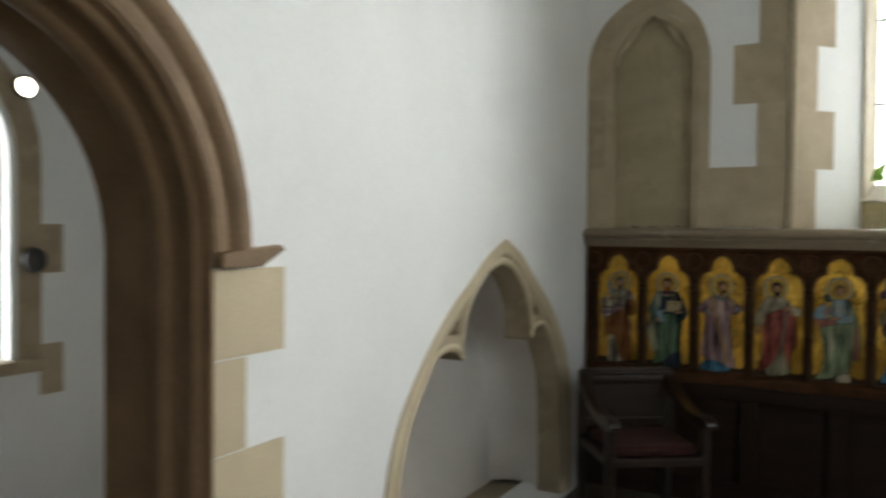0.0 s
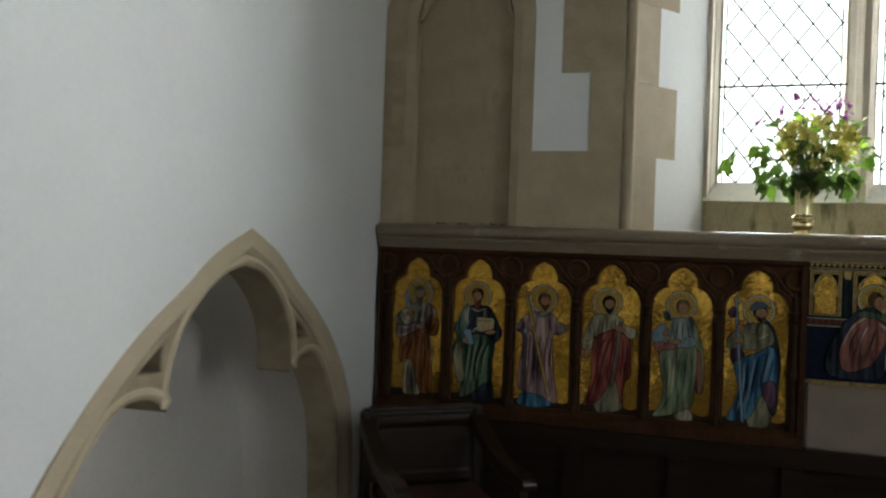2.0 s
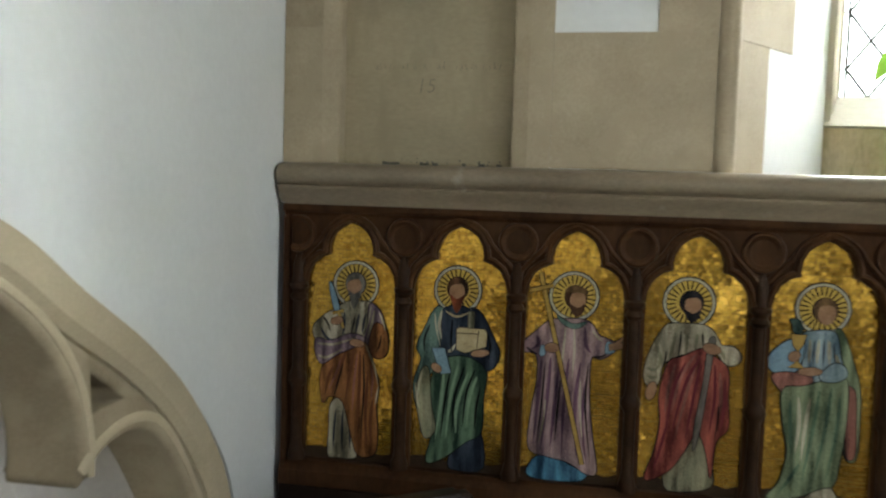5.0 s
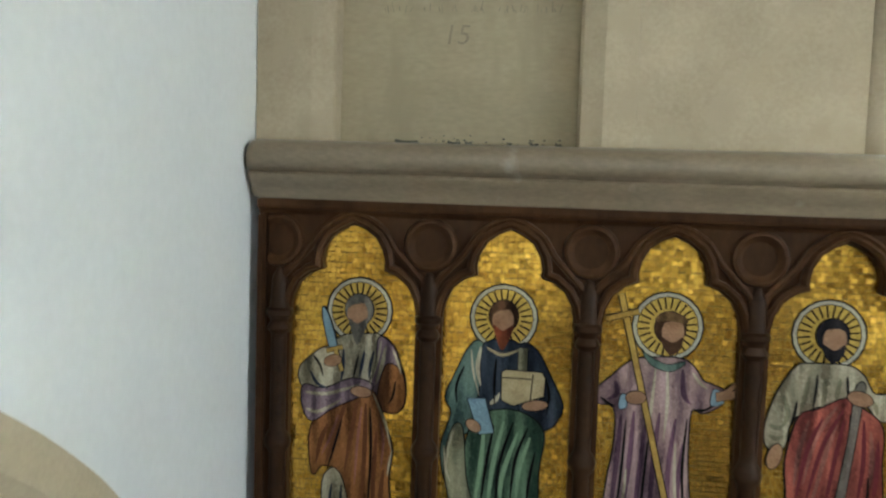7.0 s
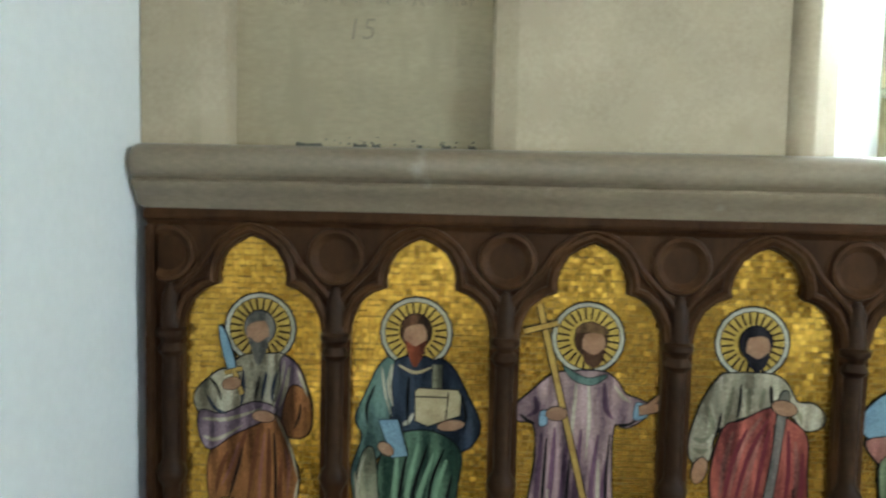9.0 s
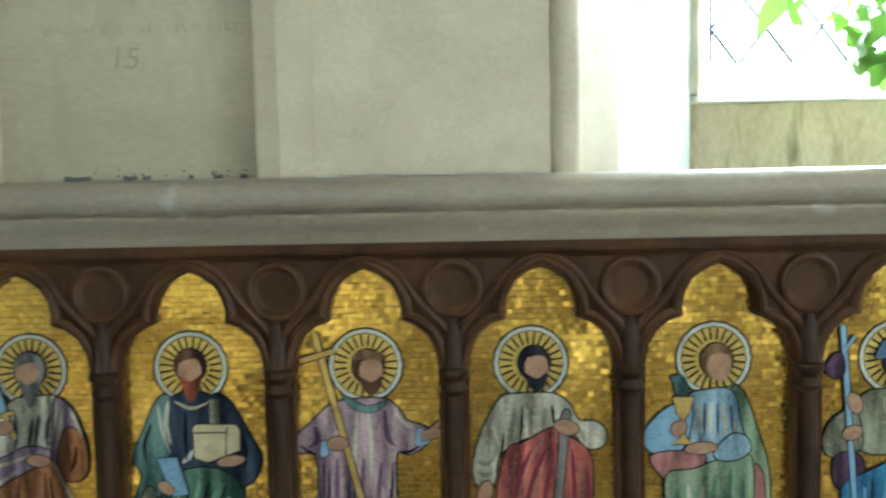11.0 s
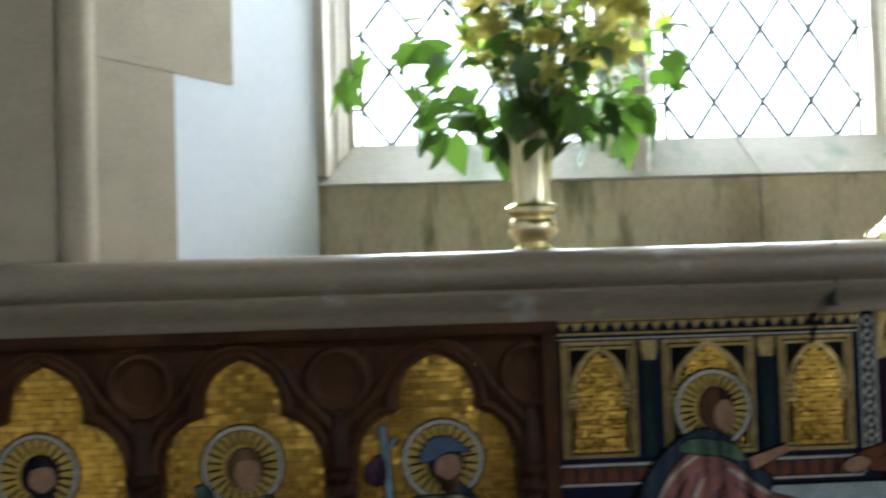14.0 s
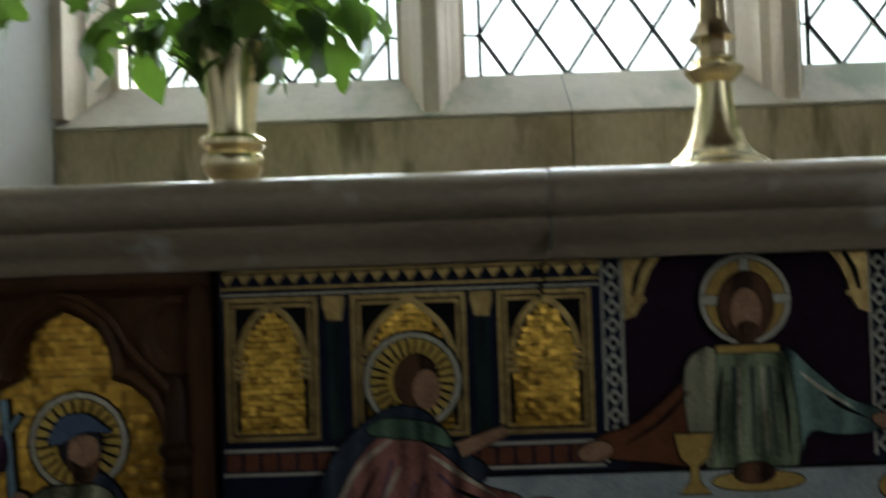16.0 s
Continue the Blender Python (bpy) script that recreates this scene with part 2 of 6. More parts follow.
LEAF = leafy("green_leaf", (0.070, 0.112, 0.030), (0.020, 0.042, 0.014), (0.13, 0.25, 0.025))
LEAF_PALE = leafy("yellow_green_leaf", (0.22, 0.30, 0.06), (0.12, 0.18, 0.03), (0.50, 0.68, 0.08))
PETAL_YELLOW = leafy("yellow_petal", (0.50, 0.42, 0.10), (0.30, 0.26, 0.06), (0.5, 0.43, 0.09))
PETAL_PURPLE = leafy("purple_petal", (0.12, 0.03, 0.10), (0.05, 0.015, 0.045), (0.22, 0.04, 0.18))
LEAF_GROUND = mat("churchyard_grass", (0.10, 0.14, 0.05), (0.05, 0.08, 0.03), 2, 30, 0.9, 0.3)
STEM = mat("green_stem", (0.12, 0.17, 0.06), (0.06, 0.09, 0.03), 10, 60, 0.6, 0.1)


def glass_material():
    m = bpy.data.materials.new("clear_old_glass")
    m.use_nodes = True
    nt = m.node_tree
    nt.nodes.remove(nt.nodes["Principled BSDF"])
    tr, gl, mx = nt.nodes.new("ShaderNodeBsdfTransparent"), nt.nodes.new("ShaderNodeBsdfGlossy"), nt.nodes.new("ShaderNodeMixShader")
    fr, nz, bp = nt.nodes.new("ShaderNodeFresnel"), nt.nodes.new("ShaderNodeTexNoise"), nt.nodes.new("ShaderNodeBump")
    tr.inputs[0].default_value = (0.93, 0.96, 0.95, 1)
    gl.inputs["Roughness"].default_value = 0.05
    nz.inputs["Scale"].default_value = 18
    bp.inputs["Strength"].default_value = 0.15
    nt.links.new(nz.outputs["Fac"], bp.inputs["Height"])
    nt.links.new(bp.outputs[0], gl.inputs["Normal"])
    nt.links.new(fr.outputs[0], mx.inputs[0])
    nt.links.new(tr.outputs[0], mx.inputs[1])
    nt.links.new(gl.outputs[0], mx.inputs[2])
    nt.links.new(mx.outputs[0], nt.nodes["Material Output"].inputs[0])
    return m


GLASS = glass_material()


def cloud_material():
    """Bright overcast sky for the distance beyond the windows."""
    m = bpy.data.materials.new("bright_overcast")
    m.use_nodes = True
    nt = m.node_tree
    nt.nodes.remove(nt.nodes["Principled BSDF"])
    em, nz, rp = nt.nodes.new("ShaderNodeEmission"), nt.nodes.new("ShaderNodeTexNoise"), nt.nodes.new("ShaderNodeValToRGB")
    nz.inputs["Scale"].default_value, nz.inputs["Detail"].default_value = 0.35, 5
    rp.color_ramp.elements[0].color, rp.color_ramp.elements[1].color = (0.86, 0.93, 1.0, 1), (1.0, 1.0, 0.99, 1)
    em.inputs["Strength"].default_value = 3.2
    nt.links.new(nz.outputs["Fac"], rp.inputs[0])
    nt.links.new(rp.outputs[0], em.inputs["Color"])
    nt.links.new(em.outputs[0], nt.nodes["Material Output"].inputs[0])
    return m


CLOUD = cloud_material()

# ---- shape helpers ----
EAST = Matrix(((1, 0, 0, 0), (0, 0, -1, 0), (0, 1, 0, 0), (0, 0, 0, 1)))          # (u, v, w) -> x, z, towards the room
SKEW = Matrix.Translation((-0.020, 0.01, 0)) @ Matrix.Rotation(radians(1.5), 4, "Z")   # the north wall runs a little out of square
NORTH = SKEW @ Matrix(((0, 0, 1, 0), (1, 0, 0, 0), (0, 1, 0, 0), (0, 0, 0, 1)))   # (u, v, w) -> y, z, towards the room


def part(name, shape, material, parent=None, label="", smooth=False):
    """Links a bmesh or a mesh as one object."""
    if isinstance(shape, bmesh.types.BMesh):
        me = bpy.data.meshes.new(name)
        bmesh.ops.recalc_face_normals(shape, faces=shape.faces)
        shape.to_mesh(me)
        shape.free()
    else:
        me = shape
    for m in material if isinstance(material, (list, tuple)) else [material]:
        if m and m.name not in [k.name for k in me.materials if k]:
            me.materials.append(m)
    if smooth:
        me.polygons.foreach_set("use_smooth", [True] * len(me.polygons))
        if smooth != "all":
            me.set_sharp_from_angle(angle=radians(38))
    ob = new(name, me)
    if parent:
        ob.parent = parent
    if label:
        ob["label"] = label
    return ob


def thing(name, label, category, at=(0, 0, 0), group="", kind=""):
    ob = new(name)
    ob.location = at
    ob.empty_display_size = 0.1
    return tagged(ob, label, category, group, kind)


def structure(ob, label, category):
    return tagged(ob, label, category, kind="structure")


def plate(loops, front, back, m, bevel=0.0):
    """A sheet with holes: outlines in (u, v), from depth back to depth front, laid into the world by m."""
    cu = bpy.data.curves.new("plate", "CURVE")
    cu.dimensions, cu.fill_mode = "2D", "BOTH"
    cu.extrude = (front - back) / 2 - bevel
    cu.bevel_depth, cu.offset = bevel, -bevel
    for loop in loops:
        sp = cu.splines.new("POLY")
        sp.points.add(len(loop) - 1)
        for p, q in zip(sp.points, loop):
            p.co = (q[0], q[1], 0, 1)
        sp.use_cyclic_u = True
    ob = bpy.data.objects.new("plate", cu)
    me = bpy.data.meshes.new_from_object(ob)
    bpy.data.objects.remove(ob)
    bpy.data.curves.remove(cu)
    me.transform(m @ Matrix.Translation((0, 0, (front + back) / 2)))
    me.materials.clear()
    return me


def box(bm, x0, x1, y0, y1, z0, z1, bevel=0.0, m=None):
    r = bmesh.ops.create_cube(bm, size=1)
    vs = r["verts"]
    bmesh.ops.scale(bm, vec=(x1 - x0, y1 - y0, z1 - z0), verts=vs)
    bmesh.ops.translate(bm, vec=((x0 + x1) / 2, (y0 + y1) / 2, (z0 + z1) / 2), verts=vs)
    if bevel:
        es = list({e for v in vs for e in v.link_edges})
        out = bmesh.ops.bevel(bm, geom=es, offset=bevel, segments=2, affect="EDGES")
        vs = list({v for f in out["faces"] for v in f.verts} | {v for v in vs if v.is_valid})
    if m:
        bmesh.ops.transform(bm, matrix=m, verts=vs)
    return bm


def block(x0, x1, y0, y1, z0, z1, bevel=0.004):
    return box(bmesh.new(), x0, x1, y0, y1, z0, z1, bevel)


def lathe(profile, n=32, m=None, bm=None, arc=1.0):
    """Turns (radius, height) pairs round the z axis."""
    bm = bm or bmesh.new()
    rings = []
    count = n if arc == 1.0 else n + 1
    for r, h in profile:
        ring = []
        for i in range(count):
            a = 2 * math.pi * arc * i / n
            p = Vector((r * math.cos(a), r * math.sin(a), h))
            ring.append(bm.verts.new(m @ p if m else p))
        rings.append(ring)
    for a, b in zip(rings, rings[1:]):
        for i in range(count if arc == 1.0 else n):
            j = (i + 1) % count
            bm.faces.new((a[i], a[j], b[j], b[i]))
    if arc == 1.0:
        for ring in (rings[0], rings[-1]):
            if len(ring) > 2:
                bm.faces.new(ring)
    return bm


def loft(path, profile, m, closed=False, bm=None, caps=True):
    """Carries a profile of (outward, depth) along a path of (u, v) with its outward normal to the left of the way."""
    bm = bm or bmesh.new()
    rows = []
    n = len(path)
    for i, p in enumerate(path):
        a, b = Vector(path[max(i - 1, 0)]), Vector(path[min(i + 1, n - 1)])
        if closed:
            a, b = Vector(path[i - 1]), Vector(path[(i + 1) % n])
        d1, d2 = (Vector(p) - a), (b - Vector(p))
        d1 = d1.normalized() if d1.length > 1e-6 else d2.normalized()
        d2 = d2.normalized() if d2.length > 1e-6 else d1
        d = (d1 + d2).normalized()
        k = 1 / max(0.55, d.dot(d1))
        nrm = Vector((-d.y, d.x)) * k
        rows.append([bm.verts.new(m @ Vector((p[0] + nrm.x * o, p[1] + nrm.y * o, w))) for o, w in profile])
    for a, b in zip(rows, rows[1:] + ([rows[0]] if closed else [])):
        for k in range(len(profile) - 1):
            bm.faces.new((a[k], a[k + 1], b[k + 1], b[k]))
    if caps and not closed:
        for r in (rows[0], rows[-1]):
            if len(r) > 2:
                bm.faces.new(r)
    return bm


def roll(r, depth, n=8, start=0.0, end=180.0):
    """A rounded profile standing on the depth given."""
    return [(r * math.cos(radians(start + (end - start) * i / n)), depth + r * math.sin(radians(start + (end - start) * i / n))) for i in range(n + 1)]


def arc(cx, cy, r, a0, a1, n):
    return [(cx + r * math.cos(radians(a0 + (a1 - a0) * i / n)), cy + r * math.sin(radians(a0 + (a1 - a0) * i / n))) for i in range(n + 1)]


def smooth_line(pts, n=6):
    """A Catmull-Rom line through a few points."""
    out = []
    for i in range(len(pts) - 1):
        p0, p1, p2, p3 = (Vector(pts[max(i - 1, 0)]), Vector(pts[i]), Vector(pts[i + 1]), Vector(pts[min(i + 2, len(pts) - 1)]))
        for k in range(n):
            t = k / n
            out.append(tuple(0.5 * ((2 * p1) + (p2 - p0) * t + (2 * p0 - 5 * p1 + 4 * p2 - p3) * t * t + (3 * p1 - p0 - 3 * p2 + p3) * t ** 3)))
    out.append(tuple(pts[-1]))
    return out


def mirror(pts, c=0.0):
    return [(2 * c - u, v) for u, v in reversed(pts)]

# ---- large structure ----
def prism(pts, a, b, axis="z"):
    """A straight bar of the given section: (x, y) pairs along z, or (y, z) pairs along x."""
    bm = bmesh.new()
    put = (lambda p, h: (p[0], p[1], h)) if axis == "z" else (lambda p, h: (h, p[0], p[1]))
    lo, hi = [bm.verts.new(put(p, a)) for p in pts], [bm.verts.new(put(p, b)) for p in pts]
    bm.faces.new(lo), bm.faces.new(hi)
    for i in range(len(pts)):
        j = (i + 1) % len(pts)
        bm.faces.new((lo[i], lo[j], hi[j], hi[i]))
    return bm


DOOR_C, DOOR_R, DOOR_S = -4.085, 0.69, 1.57           # doorway in the north wall: middle, radius, springing
def door_line(r, low=0.0):
    return [(DOOR_C - r, low)] + arc(DOOR_C, DOOR_S, r, 180, 0, 28) + [(DOOR_C + r, low)]


TOMB_C = -1.38                                         # recess with cusped arch: middle
TOMB_HALF = smooth_line([(0, 1.612), (0.18, 1.538), (0.37, 1.412), (0.585, 1.268), (0.755, 1.135), (0.92, 0.975), (1.04, 0.80), (1.12, 0.50), (1.14, 0.02)], 5)
TOMB_INNER_HALF = smooth_line([(0, 1.522), (0.17, 1.447), (0.33, 1.335), (0.53, 1.205), (0.695, 1.075), (0.84, 0.925), (0.945, 0.76), (1.015, 0.48), (1.035, 0.02)], 5)
def arch_point(u, v):
    """The old arch leans: its head stands a little east of the middle."""
    w = min(max((v - 0.5) / 0.6, 0), 1) * (1 if u >= 0 else max(0, 1 + u / 0.45))
    return (TOMB_C + u + 0.05 * w, v - 0.014 * min(max((v - 1.2) / 0.35, 0), 1))


def tomb_line(half):
    return [arch_point(-u, v) for u, v in reversed(half)] + [arch_point(u, v) for u, v in half[1:]]


wall_n = part("wall_north", plate([[(-10.5, 0), (0.74, 0), (0.74, 5.2), (-10.5, 5.2)], door_line(DOOR_R), tomb_line(TOMB_HALF)], 0, -0.32, NORTH), PLASTER)
structure(wall_n, "limewashed white plaster wall with two stone arches", "wall")

WIN_C = 2.66


def hood_line():
    half = smooth_line([(0.100, 2.70), (0.128, 2.82), (0.225, 2.965), (0.395, 3.07)], 5)
    return half + [(0.79 - u, v) for u, v in reversed(half[:-1])]


niche = [(0.100, 1.671), (0.100, 2.70)] + hood_line() + [(0.690, 2.70), (0.690, 1.671)]
opening = [(1.21, 1.671), (1.21, 3.9), (2 * WIN_C - 1.21, 3.9), (2 * WIN_C - 1.21, 1.671)]
outline = [(-0.02, 1.671), (-0.02, 5.2), (5.4, 5.2), (5.4, 1.671)] + opening[::-1] + niche[::-1]
wall_e = part("wall_east", plate([outline], -0.012, -0.20, EAST), PLASTER)
structure(wall_e, "white plaster east wall with limestone quoins round the window", "wall")
part("lower_wall", block(-0.02, 5.4, 0.0365, 0.46, 0, 1.552, 0), PLASTER, wall_e)
part("outer_wall_low", block(-0.6, 5.9, 0.46, 0.75, 0, 1.60, 0), PLASTER, wall_e)
part("outer_wall_left", block(-0.6, 1.56, 0.46, 0.75, 1.60, 5.2, 0), PLASTER, wall_e)
part("outer_wall_right", block(2 * WIN_C - 1.56, 5.9, 0.46, 0.75, 1.60, 5.2, 0), PLASTER, wall_e)
part("outer_wall_head", block(1.56, 2 * WIN_C - 1.56, 0.46, 0.75, 3.8, 5.2, 0), PLASTER, wall_e)
part("window_splay", prism([(1.235, 0.034), (1.562, 0.452), (1.45, 0.47), (1.15, 0.20), (1.15, 0.10)], 1.671, 3.9), PLASTER, wall_e)
part("window_splay", prism([(2 * WIN_C - 1.235, 0.034), (2 * WIN_C - 1.562, 0.452), (2 * WIN_C - 1.45, 0.47), (2 * WIN_C - 1.15, 0.20), (2 * WIN_C - 1.15, 0.10)], 1.671, 3.9), PLASTER, wall_e)
part("embrasure_head", block(1.15, 2 * WIN_C - 1.15, 0.03, 0.47, 3.9, 4.1, 0), PLASTER, wall_e)
part("niche_back", plate([[(0.05, 1.671), (0.05, 3.15), (0.75, 3.15), (0.75, 1.671)]], -0.075, -0.14, EAST), STONE_GREY, wall_e, "weathered stone panel with faint scratched writing")

# stone blocks of the east wall, 5 mm proud of the plaster
def stone(parent, x0, x1, z0, z1, material=STONE, front=0.006, back=0.03, gap=0.0002):
    return part("stone_block", block(x0 + gap, x1 - gap, front, back, z0 + gap, z1 - gap, 0.0008), material, parent)


for z0, z1 in ((1.672, 2.06), (2.06, 2.50), (2.50, 2.70)):
    stone(wall_e, -0.018, 0.098, z0, z1)
for z0, z1 in ((1.672, 2.30), (2.30, 2.70)):
    stone(wall_e, 0.690, 0.755, z0, z1)
stone(wall_e, 0.755, 1.182, 1.6742, 2.04)
for z0, z1, x0 in ((2.04, 2.414, 1.026), (2.414, 2.767, 0.888), (2.767, 3.10, 1.03), (3.10, 3.45, 0.89), (3.45, 3.9, 1.03)):
    stone(wall_e, x0, 1.182, z0, z1)
# moulded edge round the niche
niche_path = smooth_line([(0.145, 2.70), (0.17, 2.80), (0.255, 2.92), (0.395, 3.01)], 5) + smooth_line([(0.395, 3.01), (0.535, 2.92), (0.62, 2.80), (0.645, 2.70)], 5)[1:]
niche_path = [(0.145, 1.673), (0.145, 2.3)] + niche_path + [(0.645, 2.3), (0.645, 1.673)]
part("niche_moulding", loft(niche_path, [(0.050, -0.03), (0.050, -0.0068), (0.046, -0.0068), (0.004, -0.020), (0.0, -0.026), (-0.001, -0.07), (0.0, -0.08)], EAST, caps=False), STONE, wall_e)
head_outer = smooth_line([(-0.018, 2.701), (-0.006, 2.80), (0.062, 2.955), (0.20, 3.085), (0.395, 3.185)], 6) + smooth_line([(0.395, 3.185), (0.565, 3.085), (0.685, 2.955), (0.742, 2.80), (0.755, 2.701)], 6)[1:]
part("niche_head", plate([head_outer + [(0.692, 2.701)] + hood_line()[::-1] + [(0.098, 2.701)]], -0.006, -0.03, EAST), STONE, wall_e, "pointed limestone niche head")
for s in (1, -1):
    part("niche_cusp", plate([[(0.395 + s * 0.245, 2.70), (0.395 + s * 0.22, 2.80), (0.395 + s * 0.14, 2.92), (0.395 + s * 0.05, 2.985), (0.395 + s * 0.10, 2.90), (0.395 + s * 0.135, 2.845), (0.395 + s * 0.20, 2.79), (0.395 + s * 0.225, 2.72)]], -0.035, -0.07, EAST, 0.004), STONE, wall_e)
# angle shaft and splay quoins of the window
def splay_at(d):
    return (1.235 + 0.325 * d, 0.034 + 0.418 * d)


for s in (0, 1):
    fx = (lambda x: 2 * WIN_C - x) if s else (lambda x: x)
    ring = [(fx(1.211 + 0.030 * math.cos(radians(a))), 0.022 + 0.030 * math.sin(radians(a))) for a in range(0, 360, 20)]
    part("angle_shaft", prism(ring, 1.672, 3.9), STONE, wall_e, smooth=True)
    z = 1.672
    for i, h in enumerate((0.352, 0.345, 0.38, 0.36, 0.39, 0.38)):
        far = splay_at(0.30 if i % 2 == 0 else 0.56)
        near = splay_at(0.0)
        pts = [(near[0] - 0.02, near[1] - 0.006), (near[0] + 0.003, near[1] - 0.002), (far[0] + 0.003, far[1] - 0.002), (far[0] - 0.01, far[1] + 0.01), (near[0] - 0.03, near[1] + 0.02)]
        pts = [(fx(x), y) for x, y in pts]
        part("splay_quoin", prism(pts, z + 0.0005, z + h - 0.0005), STONE, wall_e)
        z += h

# out-of-view walls, with openings cut for the added south and west fill lamps
wall_s = part("wall_south", plate([[(-10.5, 0), (0.74, 0), (0.74, 5.2), (-10.5, 5.2)], [(-3.85, 1.6), (-2.35, 1.6), (-2.35, 3.9), (-3.85, 3.9)]], 0, -0.5, Matrix(((0, 0, -1, 5.4), (1, 0, 0, 0), (0, 1, 0, 0), (0, 0, 0, 1)))), PLASTER)
structure(wall_s, "unseen limewashed white plaster wall with an assumed window opening", "wall")
wall_w = part("wall_west", plate([[(-0.6, 0), (5.9, 0), (5.9, 5.2), (-0.6, 5.2)], [(1.3, 1.6), (4.1, 1.6), (4.1, 4.4), (1.3, 4.4)]], 0, -0.4, Matrix(((1, 0, 0, 0), (0, 0, -1, -10.1), (0, 1, 0, 0), (0, 0, 0, 1)))), PLASTER)
structure(wall_w, "unseen limewashed white plaster end wall with an assumed window", "wall")
# unseen floor and ceiling close the room and soak up bounced light
structure(part("floor", block(-3.2, 5.9, -10.5, 0.75, -0.2, 0.0, 0), FLOOR), "unseen grey-brown floor, kept dark to limit bounced light", "floor")
structure(part("ceiling", block(-3.2, 5.9, -10.5, 0.75, 5.2, 5.4, 0), CEILING), "unseen ceiling, kept dark to limit bounced light", "ceiling")

structure(part("backdrop", block(-150, 150, 60.0, 60.2, -5, 110, 0), CLOUD), "bright overcast sky beyond the east window", "sky")
structure(part("backdrop", block(-60.2, -60.0, -59, 59, -5, 90, 0), CLOUD), "bright overcast sky beyond the chapel window", "sky")
structure(part("ground", block(-160, 160, -160, 59.9, -0.5, -0.25, 0), LEAF_GROUND), "grass churchyard ground around the building", "ground")

# ---- the doorway in the north wall ----
prof = [(0.0, 0.006), (-0.008, 0.004), (-0.014, -0.02)] + [(-0.026 + 0.018 * math.cos(radians(a)), -0.045 + 0.024 * math.sin(radians(a))) for a in range(60, 241, 20)]
prof += [(-0.036, -0.085), (-0.044, -0.095)] + [(-0.060 + 0.022 * math.cos(radians(a)), -0.135 + 0.032 * math.sin(radians(a))) for a in range(70, 251, 20)]
prof += [(-0.072, -0.19), (-0.082, -0.21), (-0.090, -0.25), (-0.094, -0.29), (-0.094, -0.325), (0.0, -0.325)]
doorway = part("doorway_arch", loft(door_line(DOOR_R), prof, NORTH), STONE_BROWN, None, smooth=True)
tagged(doorway, "open round-headed doorway with moulded brown stone arch", "doorway", kind="structure")
hood_path = arc(DOOR_C, DOOR_S, DOOR_R, 180, 0, 30)
part("hood_mould", loft(hood_path, [(0.002, 0.0), (0.002, 0.010), (0.03, 0.016), (0.055, 0.010), (0.068, 0.018), (0.09, 0.032), (0.118, 0.034), (0.138, 0.024), (0.142, 0.0)], NORTH), STONE_BROWN, doorway, "brown stone hood-mould", smooth=True)
for s in (1, -1):
    u = DOOR_C + s * (DOOR_R + 0.075)
    part("hood_stop", plate([[(u - s * 0.068, DOOR_S + 0.0), (u + s * 0.07, DOOR_S + 0.012), (u + s * 0.19, DOOR_S + 0.02), (u + s * 0.205, DOOR_S + 0.004), (u + s * 0.10, DOOR_S - 0.045), (u - s * 0.068, DOOR_S - 0.045)]], 0.034, -0.02, NORTH, 0.006), STONE_BROWN, doorway)
    v = DOOR_S - 0.047
    for i, h in enumerate((0.262, 0.275, 0.30, 0.27, 0.30)):
        e = 0.31 if i % 2 == 0 else 0.137
        uu = sorted((DOOR_C + s * (DOOR_R + 0.003), DOOR_C + s * (DOOR_R + e)))
        z0 = max(v - h, 0.0)
        part("jamb_quoin", plate([[(uu[0], z0 + 0.002), (uu[1], z0 + 0.002), (uu[1], v - 0.002), (uu[0], v - 0.002)]], 0.005, -0.05, NORTH, 0.003), STONE_PALE, doorway, "cream limestone quoin")
        v -= h

# ---- the cusped recess ----
recess = part("arched_recess", loft(tomb_line(TOMB_INNER_HALF), [(0.088, -0.01), (0.088, 0.003), (0.03, 0.004), (0.01, -0.012), (0.006, -0.03), (-0.006, -0.045), (-0.006, -0.075), (0.02, -0.08), (0.06, -0.10), (0.075, -0.23)], NORTH, caps=False), STONE_PALE, None, smooth=True)
tagged(recess, "pointed stone wall recess with cusped tracery arch", "wall recess", kind="structure")
lobe = smooth_line([(0, 1.480), (0.12, 1.452), (0.22, 1.393), (0.30, 1.318), (0.36, 1.228), (0.39, 1.13), (0.395, 1.038)], 4)
low = smooth_line([(0.395, 1.038), (0.46, 1.083), (0.55, 1.096), (0.64, 1.072), (0.72, 1.005), (0.82, 0.88), (0.905, 0.74), (0.965, 0.48), (0.985, 0.02)], 4)
inner = lobe + low[1:]
outer = [(u + 0.008, v + 0.004) for u, v in TOMB_INNER_HALF]
hole = [(0.425, 1.245), (0.49, 1.205), (0.55, 1.166), (0.43, 1.166)]
ring = tomb_line(inner)
back = tomb_line(outer)
part("cusped_tracery", plate([ring + back[::-1], [arch_point(u, v) for u, v in hole], [arch_point(-u, v) for u, v in hole]], -0.013, -0.175, NORTH, 0.014), STONE, recess, "buff stone tracery with pierced eyelets")
part("tracery_roll", loft(ring, [(0.040, -0.014), (0.034, -0.009), (0.026, -0.007), (0.018, -0.010), (0.014, -0.020)], NORTH, caps=False), STONE_PALE, recess, smooth=True)
# inside of the recess, in plaster coloured darker for the shade there
part("recess_reveal", loft(tomb_line(TOMB_INNER_HALF), [(0.060, -0.20), (0.066, -0.30), (0.050, -0.42), (0.0, -0.505), (-0.05, -0.535)], NORTH, caps=False), SHADED_PLASTER, recess, "plaster reveal of the recess, toned down for shade", smooth=True)
